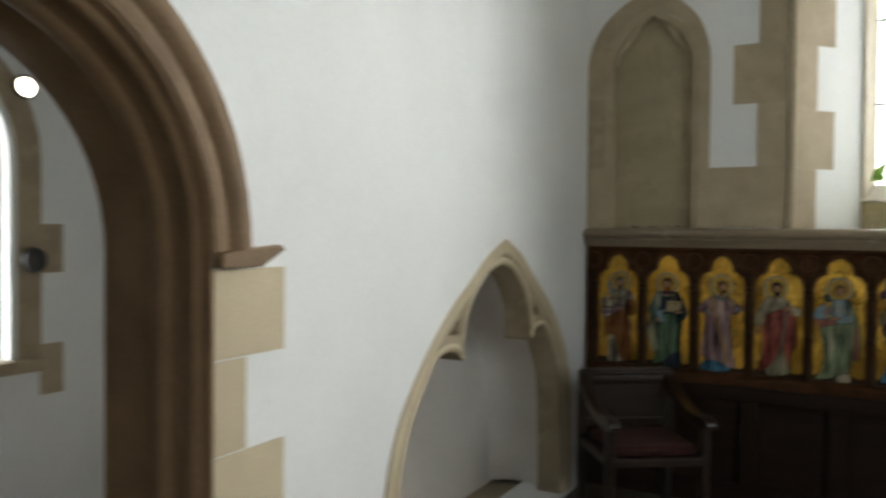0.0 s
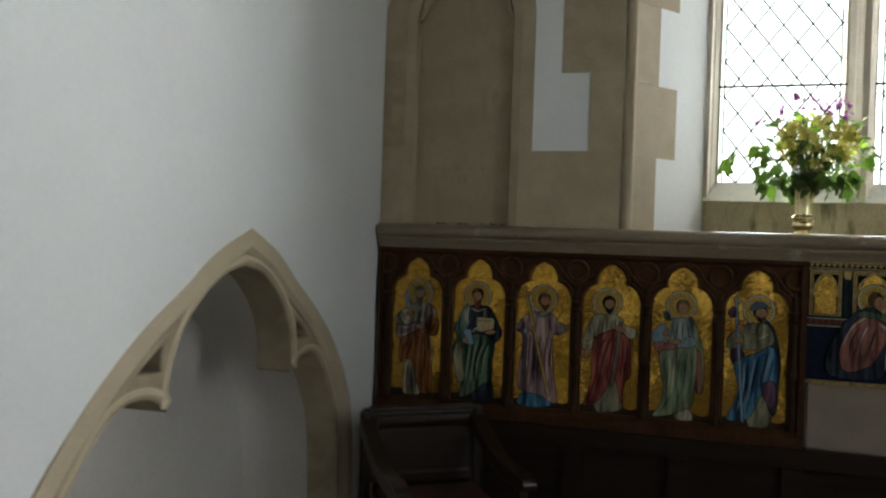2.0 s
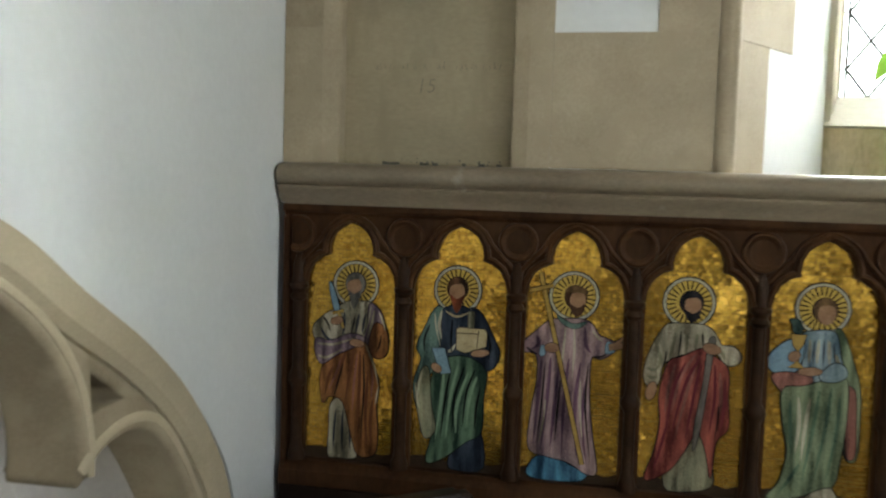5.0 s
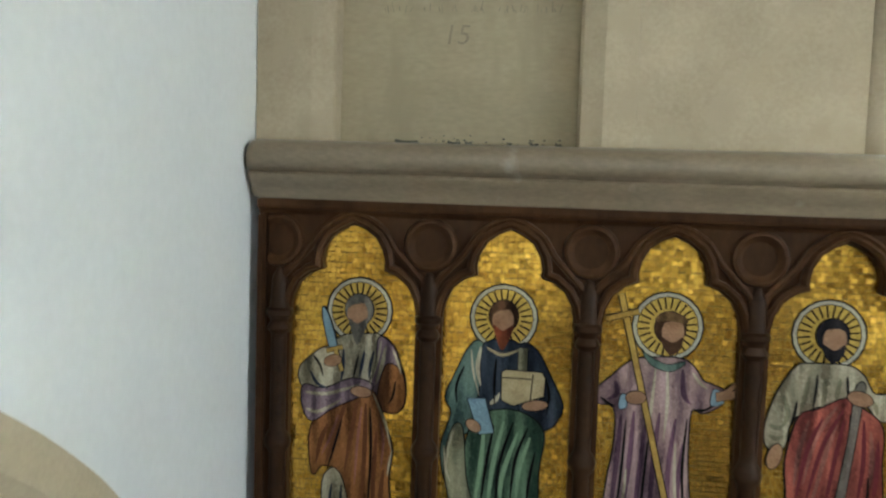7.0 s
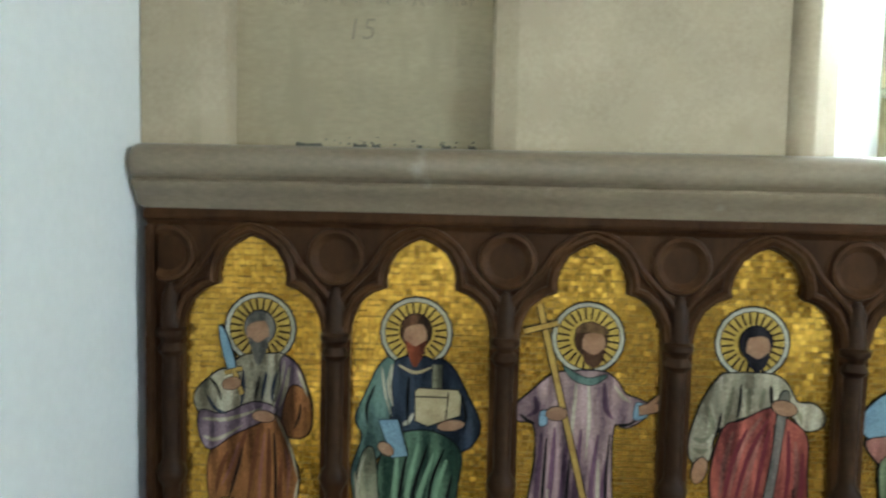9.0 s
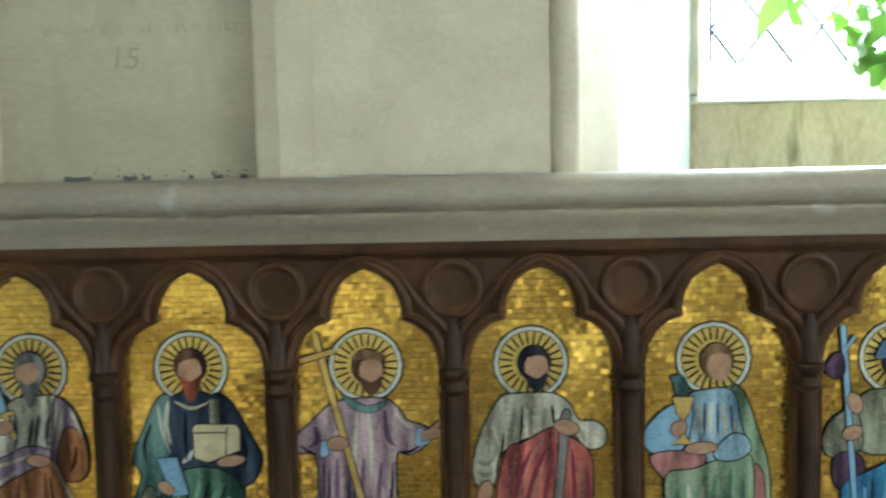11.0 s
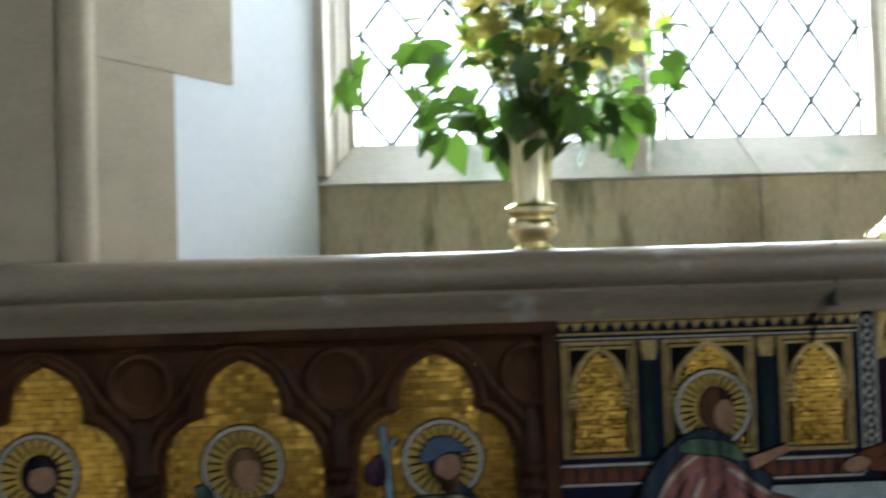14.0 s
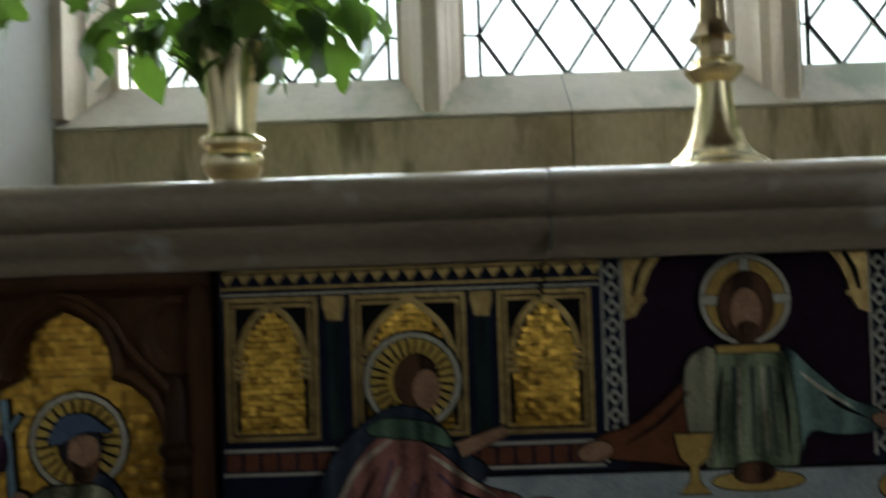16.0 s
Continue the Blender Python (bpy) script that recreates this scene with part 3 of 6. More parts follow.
part("recess_back", plate([[(TOMB_C - 1.30, -0.1), (TOMB_C + 1.28, -0.1), (TOMB_C + 1.28, 1.75), (TOMB_C - 1.30, 1.75)]], -0.52, -0.60, NORTH), SHADED_PLASTER, recess, "plaster back of the recess, toned down for shade")
part("recess_shelf", plate([[(TOMB_C - 1.2, -0.05), (TOMB_C + 1.2, -0.05), (TOMB_C + 1.2, 0.004), (TOMB_C - 1.2, 0.004)]], -0.01, -0.53, NORTH, 0), STONE_PALE, recess, "stone floor slab of the recess")

# ---- side chapel beyond the doorway ----
cw = [(-6.0, 0), (0.10, 0), (0.10, 5.2), (-6.0, 5.2)]
ch_hole = [(-3.55, 0.95), (-2.56, 0.95), (-2.56, 2.0)] + arc(-3.055, 2.0, 0.495, 0, 180, 16)[1:] + [(-3.55, 0.95)]
chapel = part("wall_chapel", plate([cw, ch_hole], 0, -0.4, Matrix(((0, 0, 1, -2.2), (1, 0, 0, 0), (0, 1, 0, 0), (0, 0, 0, 1)))), PLASTER)
structure(chapel, "white plaster chapel wall with a bright arched window", "wall")
structure(part("wall_chapel_east", block(-2.2, -0.336, -0.09, 0.10, 0, 5.2, 0), PLASTER), "white plaster chapel end wall", "wall")
structure(part("wall_chapel_west", block(-2.6, -0.17, -6.1, -5.9, 0, 5.2, 0), PLASTER), "white plaster chapel end wall", "wall")
chm = Matrix(((0, 0, 1, -2.2), (1, 0, 0, 0), (0, 1, 0, 0), (0, 0, 0, 1)))
part("window_surround", loft([(-3.55, 0.95), (-3.55, 1.5)] + arc(-3.055, 2.0, 0.495, 180, 0, 16) + [(-2.56, 1.5), (-2.56, 0.95)], [(0.17, 0.0), (0.17, 0.012), (0.05, 0.012), (0.03, -0.02), (0.0, -0.06), (0.0, -0.4)], chm), STONE, chapel, "buff stone window surround", smooth=True)
for z0, z1, e in ((0.75, 1.02, 0.30), (1.40, 1.66, 0.30)):
    part("window_quoin", plate([[(-2.56 + 0.168, z0), (-2.56 + e, z0), (-2.56 + e, z1), (-2.56 + 0.168, z1)]], 0.009, -0.05, chm, 0.002), STONE, chapel)
part("window_sill", plate([[(-3.75, 0.89), (-2.40, 0.89), (-2.40, 0.955), (-3.75, 0.955)]], 0.07, -0.1, chm, 0.008), STONE, chapel)
knob = part("wall_loudspeaker", lathe([(0.0, 0.0), (0.062, 0.0), (0.068, 0.02), (0.06, 0.05), (0.03, 0.062), (0.0, 0.064)], 24, Matrix.Translation((-2.185, -2.45, 1.47)) @ Matrix.Rotation(radians(90), 4, "Y")), IRON, None, smooth=True)
tagged(knob, "small round black loudspeaker on the chapel window jamb", "loudspeaker")

# bright oval highlight on the chapel wall, modelled as a small emitting lamp
LAMP_GLOW = bpy.data.materials.new("lamp_glow")
LAMP_GLOW.use_nodes = True
LAMP_GLOW.node_tree.nodes["Principled BSDF"].inputs["Emission Color"].default_value = (1.0, 0.93, 0.8, 1)
LAMP_GLOW.node_tree.nodes["Principled BSDF"].inputs["Emission Strength"].default_value = 9.0
spot = thing("wall_highlight_glow", "small glowing oval highlight above the chapel window jamb", "lamp", (-2.17, -2.50, 2.36))
part("lamp_body", lathe([(0.0, -0.03), (0.05, -0.03), (0.062, 0.0), (0.062, 0.02), (0.05, 0.025), (0.0, 0.025)], 24, Matrix.Rotation(radians(90), 4, "Y")), IRON, spot, smooth=True)
part("lens", lathe([(0.0, 0.026), (0.048, 0.026), (0.035, 0.036), (0.0, 0.04)], 24, Matrix.Rotation(radians(90), 4, "Y")), LAMP_GLOW, spot, "glowing lens", smooth=True)

# ---- stone ledge along the east wall ----
nose = [(0.46, 1.60), (0.46, 1.671), (-0.030, 1.672)] + [(-0.034 + 0.042 * math.cos(radians(a)), 1.637 + 0.035 * math.sin(radians(a))) for a in range(90, 226, 15)]
nose += [(-0.060, 1.6115), (-0.056, 1.6075), (-0.061, 1.602), (-0.058, 1.592), (-0.045, 1.579), (-0.036, 1.568), (-0.034, 1.560), (-0.030, 1.5535), (0.06, 1.5535), (0.06, 1.60)]
ledge = thing("stone_ledge", "grey-brown moulded stone ledge above the mosaic reredos", "ledge", (0, 0, 0), kind="structure")


def ledge_slab(x0, x1, round_left):
    bm = bmesh.new()
    rows = []
    steps = [(x0, 1.0)]
    if round_left:
        steps = [(x0 + 0.028 * (1 - math.cos(radians(a))), 0.0 + math.sin(radians(a))) for a in (25, 45, 65, 90)]
    steps += [(x0 + (x1 - x0) * k / 24, 1.0) for k in range(1, 24)] + [(x1, 1.0)]
    for i, (x, k) in enumerate(steps):
        w = 0.0016 * noise.noise((x * 2.3, 0.4, 1.0)) if 0 < i < len(steps) - 1 else 0
        rows.append([bm.verts.new((x, (y if y > 0.03 else 0.03 + (y - 0.03) * (0.55 + 0.45 * k)) + (w if y < 0 else 0), 1.617 + (z - 1.617) * (0.6 + 0.4 * k) if y < 0.03 else z)) for y, z in nose])
    for a, b in zip(rows, rows[1:]):
        for i in range(len(nose)):
            j = (i + 1) % len(nose)
            bm.faces.new((a[i], a[j], b[j], b[i]))
    bm.faces.new(rows[0]), bm.faces.new(rows[-1])
    return bm


part("ledge_slab", ledge_slab(-0.022, 2.4552, True), LEDGE, ledge, smooth=True)
part("ledge_slab", ledge_slab(2.4570, 5.4, False), LEDGE, ledge, smooth=True)
part("mortar_joint", block(2.4548, 2.4574, -0.060, 0.45, 1.565, 1.6685, 0), LEAD, ledge, "dark open joint")

# ---- east window ----
window = thing("window_1", "three-light stone window with clear leaded diamond panes", "window", (0, 0, 0), kind="structure")
LIGHTS = [(1.638, 2.228), (2.372, 2.924), (3.078, 3.668)]
SILL_Z, HEAD_Z = 1.946, 3.78
GLASS_Y = 0.60
for a, b in ((1.562, 2.570), (2.5725, 2 * WIN_C - 1.562)):
    part("window_sill", prism([(0.461, 1.672), (0.461, 1.8365), (0.75, 1.8365), (0.75, 1.672)], a, b, "x"), SILL, window, "damp stained stone upstand under the sill")
    part("sill_slope", prism([(0.4555, 1.8375), (0.454, 1.842), (0.592, 1.9485), (0.75, 1.958), (0.75, 1.8375)], a, b, "x"), SILL_TOP, window, "weathered sloping sill with green algae")
part("mortar_joint", prism([(0.4622, 1.69), (0.4622, 1.8455), (0.592, 1.9465), (0.70, 1.9465), (0.70, 1.69)], 2.5698, 2.5727, "x"), IRON, window)


def jamb(x, s):
    """Moulded jamb: x is the glass edge, s points to the glass."""
    pts = [(x, 0.75), (x, 0.585), (x - s * 0.014, 0.578), (x - s * 0.016, 0.560), (x - s * 0.026, 0.548), (x - s * 0.036, 0.528), (x - s * 0.034, 0.512), (x - s * 0.044, 0.505), (x - s * 0.05, 0.487), (x - s * 0.056, 0.456), (x - s * 0.10, 0.45), (x - s * 0.10, 0.75)]
    return prism(pts, 1.86, HEAD_Z)


part("window_frame", jamb(LIGHTS[0][0], 1), WINDOW_STONE, window, "moulded stone jamb", smooth=True)
part("window_frame", jamb(LIGHTS[2][1], -1), WINDOW_STONE, window, "moulded stone jamb", smooth=True)
for a, b in ((LIGHTS[0][1], LIGHTS[1][0]), (LIGHTS[1][1], LIGHTS[2][0])):
    c = (a + b) / 2
    h = (b - a) / 2
    side = [(h, 0.70), (h, 0.588), (h - 0.012, 0.578), (h - 0.014, 0.562), (h - 0.028, 0.545), (h - 0.038, 0.524), (h - 0.036, 0.508), (0.026, 0.496), (0.022, 0.474), (0.014, 0.466)]
    part("mullion", prism([(c + u, y) for u, y in side] + [(c - u, y) for u, y in reversed(side)], 1.844, HEAD_Z), WINDOW_STONE, window, "moulded stone mullion", smooth=True)
part("window_head", block(1.56, 2 * WIN_C - 1.56, 0.46, 0.75, HEAD_Z, 3.9, 0.004), STONE, window)


def pane(name, pts):
    me = bpy.data.meshes.new(name)
    y = 0.0015
    n = len(pts)
    me.from_pydata([(u, -y, v) for u, v in pts] + [(u, y, v) for u, v in pts], [], [tuple(range(n)), tuple(range(2 * n - 1, n - 1, -1))] + [(i, i + n, (i + 1) % n + n, (i + 1) % n) for i in range(n)])
    me.materials.append(GLASS)
    return me


def strip(bm, p, q, w, d=0.0035):
    a, b = Vector(p), Vector(q)
    t = (b - a).normalized()
    s = Vector((-t.y, t.x)) * w / 2
    corners = [a - s, b - s, b + s, a + s]
    f = [bm.verts.new((c.x, GLASS_Y - d, c.y)) for c in corners]
    k = [bm.verts.new((c.x, GLASS_Y + d, c.y)) for c in corners]
    bm.faces.new(f)
    bm.faces.new(k[::-1])
    for i in range(4):
        bm.faces.new((f[i], k[i], k[(i + 1) % 4], f[(i + 1) % 4]))


for a, b in LIGHTS:
    edge = 0.031 if b - a < 0.57 else 0.0185
    a1, b1 = a + edge, b - edge
    w = (b1 - a1) / 4
    h = 0.181
    shapes = {"full": pane("pane", [(-w / 2, 0), (0, -h / 2), (w / 2, 0), (0, h / 2)]), "left": pane("pane", [(0, -h / 2), (w / 2, 0), (0, h / 2)]),
              "right": pane("pane", [(0, -h / 2), (0, h / 2), (-w / 2, 0)]), "foot": pane("pane", [(-w / 2, 0), (w / 2, 0), (0, h / 2)])}
    rows = int((HEAD_Z - SILL_Z) / (h / 2))
    leads = bmesh.new()
    spots = []
    shapes["corner_left"] = pane("pane", [(0, 0), (w / 2, 0), (0, h / 2)])
    shapes["corner_right"] = pane("pane", [(0, 0), (0, h / 2), (-w / 2, 0)])
    for r in range(rows + 1):
        z = SILL_Z + r * h / 2
        if r % 2:
            spots += [("full", a1 + (i + 0.5) * w, z) for i in range(4)]
        elif r:
            spots += [("full", a1 + i * w, z) for i in range(1, 4)] + [("left", a1, z), ("right", b1, z)]
        else:
            spots += [("foot", a1 + i * w, z) for i in range(1, 4)] + [("corner_left", a1, z), ("corner_right", b1, z)]
    for kind, x, z in spots:
        ob = new("pane", shapes[kind])
        ob.parent, ob.location, ob.visible_shadow = window, (x, GLASS_Y, z), False
        ob.rotation_euler = (random.uniform(-0.012, 0.012), 0, random.uniform(-0.012, 0.012))
    for x0, x1 in ((a, a1), (b1, b)):
        ob = new("pane", pane("pane", [(x0, SILL_Z), (x1, SILL_Z), (x1, HEAD_Z), (x0, HEAD_Z)]))
        ob.parent, ob.location, ob.visible_shadow = window, (0, GLASS_Y, 0), False
    for x in (a1, b1):
        strip(leads, (x, SILL_Z), (x, HEAD_Z), 0.0075)
    for s in (1, -1):
        for i in range(-12, 16):
            # one slanting came, cut at the border
            x_at = lambda z: a1 + (i + 0.5) * w + s * (z - SILL_Z) * w / h
            z0, z1 = SILL_Z, HEAD_Z
            lim = sorted(((a1 - x_at(SILL_Z)) / (s * w / h) + SILL_Z, (b1 - x_at(SILL_Z)) / (s * w / h) + SILL_Z))
            z0, z1 = max(z0, lim[0]), min(z1, lim[1])
            if z1 - z0 > 0.02:
                strip(leads, (x_at(z0), z0), (x_at(z1), z1), 0.0082)
    for r in range(1, rows, 2):
        z = SILL_Z + r * h / 2
        strip(leads, (a, z), (a1, z), 0.005)
        strip(leads, (b1, z), (b, z), 0.005)
    for kind, x, z in spots:
        if kind == "full":
            lathe([(0.0065, -0.0045), (0.0065, 0.0045)], 8, Matrix.Translation((x, GLASS_Y, z + h / 2)) @ Matrix.Rotation(radians(90), 4, "X"), leads)
    part("lead_cames", leads, LEAD, window, "dark lead cames in a diamond lattice")
    for z in (2.445, 2.96, 3.47):
        part("saddle_bar", block(a - 0.01, b + 0.01, GLASS_Y - 0.022, GLASS_Y - 0.010, z - 0.006, z + 0.006, 0.002), IRON, window, "iron saddle bar")

# ---- reredos: arcade of six bays with mosaic saints ----
reredos = thing("mosaic_reredos", "dark red-brown wooden arcade framing six gold mosaic panels", "reredos", (0, -0.022, 0))
BAYS = [0.2 + 0.32 * k for k in range(6)]
HALF = [(0.133, 0.802), (0.133, 1.30), (0.132, 1.33), (0.127, 1.356), (0.113, 1.383), (0.090, 1.402), (0.064, 1.411), (0.0655, 1.43), (0.061, 1.453), (0.047, 1.478), (0.024, 1.495), (0.0, 1.505)]


def bay_line(c):
    return [(c - u, v) for u, v in HALF] + [(c + u, v) for u, v in reversed(HALF[:-1])]


for k, c in enumerate(BAYS):
    a, b = (0.0 if k == 0 else c - 0.16), (2.003 if k == 5 else c + 0.16)
    part("spandrel_panel", plate([[(a, 0.775), (b, 0.775), (b, 1.552), (a, 1.552)], bay_line(c)], -0.014, -0.036, EAST), WOOD, reredos)
part("top_rail", prism([(-0.004, 1.534), (-0.006, 1.540), (-0.006, 1.553), (0.034, 1.553), (0.034, 1.522), (0.010, 1.522), (0.004, 1.529)], 0.0, 2.003, "x"), WOOD, reredos)
part("bottom_rail", prism([(-0.012, 0.7305), (-0.012, 0.775), (0.0, 0.79), (0.012, 0.80), (0.034, 0.80), (0.034, 0.7305)], 0.0, 2.003, "x"), WOOD, reredos)
part("side_stile", block(0.0, 0.018, -0.004, 0.04, 0.775, 1.522, 0.004), WOOD, reredos)
part("side_stile", block(1.975, 2.003, -0.008, 0.05, 0.775, 1.5335, 0.005), WOOD, reredos)
for c in BAYS:
    line = bay_line(c)[1:-1]
    part("arch_moulding", loft(line, [(0.0205, -0.015), (0.019, -0.006), (0.012, 0.0), (0.005, -0.005), (0.002, -0.018), (-0.001, -0.034)], EAST, caps=False), WOOD_ROLL, reredos, smooth=True)
    # ogee rib over the arch, running from the capital to the top rail
    rib = smooth_line([(c - 0.155, 1.36), (c - 0.148, 1.39), (c - 0.118, 1.425), (c - 0.090, 1.455), (c - 0.066, 1.492), (c - 0.03, 1.518), (c, 1.527)], 4)
    rib = rib + [(2 * c - u, v) for u, v in reversed(rib[:-1])]
    part("arch_rib", loft(rib, [(0.007, -0.015), (0.006, -0.006), (0.0, -0.002), (-0.006, -0.006), (-0.007, -0.015)], EAST), WOOD_ROLL, reredos, smooth=True)
FACE = Matrix.Rotation(radians(90), 4, "X")            # lathe axis towards the room
for k in range(7):
    x = 0.04 + 0.32 * k
    roundel = lathe([(0.0, -0.002), (0.030, -0.001), (0.036, 0.001), (0.0405, 0.006), (0.046, 0.011), (0.052, 0.009), (0.056, 0.0), (0.056, -0.012)], 36, Matrix.Translation((x, 0.014, 1.468)) @ FACE, None)
    if k in (0, 6):
        for v in [v for v in roundel.verts if (v.co.x < 0.02 if k == 0 else v.co.x > 1.976)]:
            v.co.x = 0.02 if k == 0 else 1.976
    part("roundel", roundel, WOOD_ROLL, reredos, "turned roundel", smooth=True)
    prof = [(0.024, 0.80), (0.026, 0.815), (0.020, 0.835), (0.0165, 0.85), (0.0165, 1.015), (0.019, 1.022), (0.0265, 1.034), (0.0285, 1.046), (0.024, 1.058), (0.0175, 1.068), (0.0165, 1.08), (0.0165, 1.272), (0.022, 1.277), (0.0255, 1.284), (0.022, 1.292), (0.0185, 1.298), (0.021, 1.306), (0.0275, 1.312), (0.028, 1.322), (0.021, 1.327), (0.019, 1.345), (0.016, 1.39), (0.006, 1.412)]
    part("column", lathe(prof, 20, Matrix.Translation((x if 0 < k < 6 else (0.046 if k == 0 else 1.956), 0.012, 0))), WOOD_DARK, reredos, "dark slender column with ring capital", smooth=True)


def tesserae(x0, x1, z0, z1, y, size=0.0105, tilt=0.036, seed=1, loose=None, lean=-0.035):
    """Rows of small tilted square tiles; loose collects the big ones in the arch heads, to be laid one by one."""
    rng = np.random.default_rng(seed)
    verts, faces = [], []
    z = z0
    while z < z1:
        hgt = size * rng.uniform(0.9, 1.12)
        x = x0 - size * rng.uniform(0, 1)
        while x < x1:
            wid = size * rng.uniform(0.8, 1.4)
            # the bed of the mosaic is uneven, so patches of tiles lean together
            tx = rng.normal(0, tilt) + 0.12 * noise.noise((x * 9, z * 7, seed * 3.1))
            tz = rng.normal(lean, tilt) + 0.12 * noise.noise((x * 9 + 40, z * 7, seed * 3.1))
            g = 0.0004
            i = len(verts)
            sag = rng.uniform(-0.0008, 0.0008)
            if loose is not None and 1.415 < z and abs(x + wid / 2 - (x0 + x1) / 2) < 0.062:
                loose.append((x + wid / 2, y, z + hgt / 2 + sag, wid - 2 * g, hgt - 2 * g, tx, tz))
                x += wid
                continue
            for u, v in ((x + g, z + g), (x + wid - g, z + g), (x + wid - g, z + hgt - g), (x + g, z + hgt - g)):
                verts.append((min(max(u, x0), x1), y + tx * (u - x - wid / 2) + tz * (v - z - hgt / 2), v + sag))
            faces.append((i, i + 1, i + 2, i + 3))
            x += wid
        z += hgt
    me = bpy.data.meshes.new("tesserae")
    me.from_pydata(verts, [], faces)
    me.update()
    return me


LAYER = 0.00007
class Picture:
    """A flat inlaid figure: plain coloured shapes laid one over another with dark outlines, all in one mesh."""
    def __init__(self, cx, y):
        self.bm, self.cx, self.y, self.mats, self.n, self.drop, self.deep = bmesh.new(), cx, y, [], 0, 0.0, 0.002

    def slot(self, m):
        if m not in self.mats:
            self.mats.append(m)
        return self.mats.index(m)

    def flat(self, pts, m, step=1):
        self.n += step
        y = self.y - self.n * LAYER
        f = [self.bm.verts.new((self.cx + u, y, v - self.drop)) for u, v in pts]
        b = [self.bm.verts.new((self.cx + u, self.y + self.deep, v - self.drop)) for u, v in pts]
        faces = [self.bm.faces.new(f)] + [self.bm.faces.new((f[i], b[i], b[(i + 1) % len(f)], f[(i + 1) % len(f)])) for i in range(len(f))]
        k = self.slot(m)
        for face in faces:
            face.material_index = k

    def shape(self, pts, tone, rim=0.0026, soft=True):
        if soft:
            loop = list(pts)
            n = len(loop)
            out = []
            for i in range(n):
                p0, p1, p2, p3 = (Vector(loop[(i + j) % n]) for j in (-1, 0, 1, 2))
                for k in range(4):
                    t = k / 4
                    out.append(tuple(0.5 * ((2 * p1) + (p2 - p0) * t + (2 * p0 - 5 * p1 + 4 * p2 - p3) * t * t + (3 * p1 - p0 - 3 * p2 + p3) * t ** 3)))
            pts = out
        if rim:
            area = sum(pts[i - 1][0] * p[1] - p[0] * pts[i - 1][1] for i, p in enumerate(pts))
            s = 1 if area > 0 else -1
            n = len(pts)
            big = []
            for i, p in enumerate(pts):
                d = Vector(pts[(i + 1) % n]) - Vector(pts[i - 1])
                d = d.normalized() if d.length > 1e-9 else Vector((1, 0))
                big.append((p[0] + s * d.y * rim, p[1] - s * d.x * rim))
            self.flat(big, INK)
        self.flat(pts, TONES[tone] if isinstance(tone, str) else tone)

    def oval(self, u, v, a, b, tone, rim=0.0018, turn=0.0):
        c, s = math.cos(radians(turn)), math.sin(radians(turn))
        pts = []
        for i in range(20):
            p, q = a * math.cos(i * math.pi / 10), b * math.sin(i * math.pi / 10)
            pts.append((u + p * c - q * s, v + p * s + q * c))
        self.shape(pts, tone, rim, False)

    def bar(self, p, q, w, tone, rim=0.0015, taper=1.0):
        a, b = Vector(p), Vector(q)
        t = (b - a).normalized()
        s = Vector((-t.y, t.x)) * w / 2
        self.shape([tuple(a - s), tuple(b - s * taper), tuple(b + s * taper), tuple(a + s)], tone, rim, False)

    def halo(self, u, v, r, rays=26):
        self.oval(u, v, r, r, HALO, 0.0032)
        self.oval(u, v, r * 0.87, r * 0.87, HALO_GOLD, 0.0018)
        for i in range(rays):
            a = 2 * math.pi * (i + 0.5) / rays
            d = Vector((math.cos(a), math.sin(a)))
            self.bar(Vector((u, v)) + d * r * 0.52, Vector((u, v)) + d * r * 0.85, 0.0037, INK, 0)

    def done(self, name, parent, label):
        return part(name, self.bm, self.mats, parent, label)


def folds(pic, tone, lines, w=0.006):
    for a, b in lines:
        pic.bar(a, b, w, tone, 0, 0.35)


def strokes(pic, tone, lines, w=0.005):
    """Tapering fold lines, each through three points."""
    for a, b, c in lines:
        pts = smooth_line([a, b, c], 4)
        n = len(pts)
        left, right = [], []
        for i, p in enumerate(pts):
            d = Vector(pts[min(i + 1, n - 1)]) - Vector(pts[max(i - 1, 0)])
            d = d.normalized() if d.length > 1e-9 else Vector((0, -1))
            h = w / 2 * math.sin(math.pi * (0.12 + 0.86 * i / (n - 1)))
            left.append((p[0] - d.y * h, p[1] + d.x * h))
            right.append((p[0] + d.y * h, p[1] - d.x * h))
        pic.shape(left + right[::-1], tone, 0, False)


def head(pic, u, v, hair, beard, turn=0.0, long_beard=0.0):
    """Plain ovals for hair, face and beard; no features."""
    pic.oval(u, v + 0.008, 0.030, 0.033, hair, 0.0016)
    pic.oval(u + turn * 0.007, v - 0.001, 0.022, 0.029, "skin", 0)
    pic.shape([(u - 0.026, v + 0.010), (u - 0.018, v + 0.034), (u + 0.012, v + 0.036), (u + 0.026, v + 0.016), (u + 0.010, v + 0.022), (u - 0.012, v + 0.018)], hair, 0)
    if beard:
        pic.shape([(u - 0.020 + turn * 0.004, v - 0.010), (u + turn * 0.007, v - 0.021), (u + 0.021 + turn * 0.006, v - 0.009), (u + 0.016 + turn * 0.006, v - 0.034), (u + turn * 0.006, v - 0.046 - long_beard), (u - 0.014 + turn * 0.005, v - 0.034)], beard, 0)


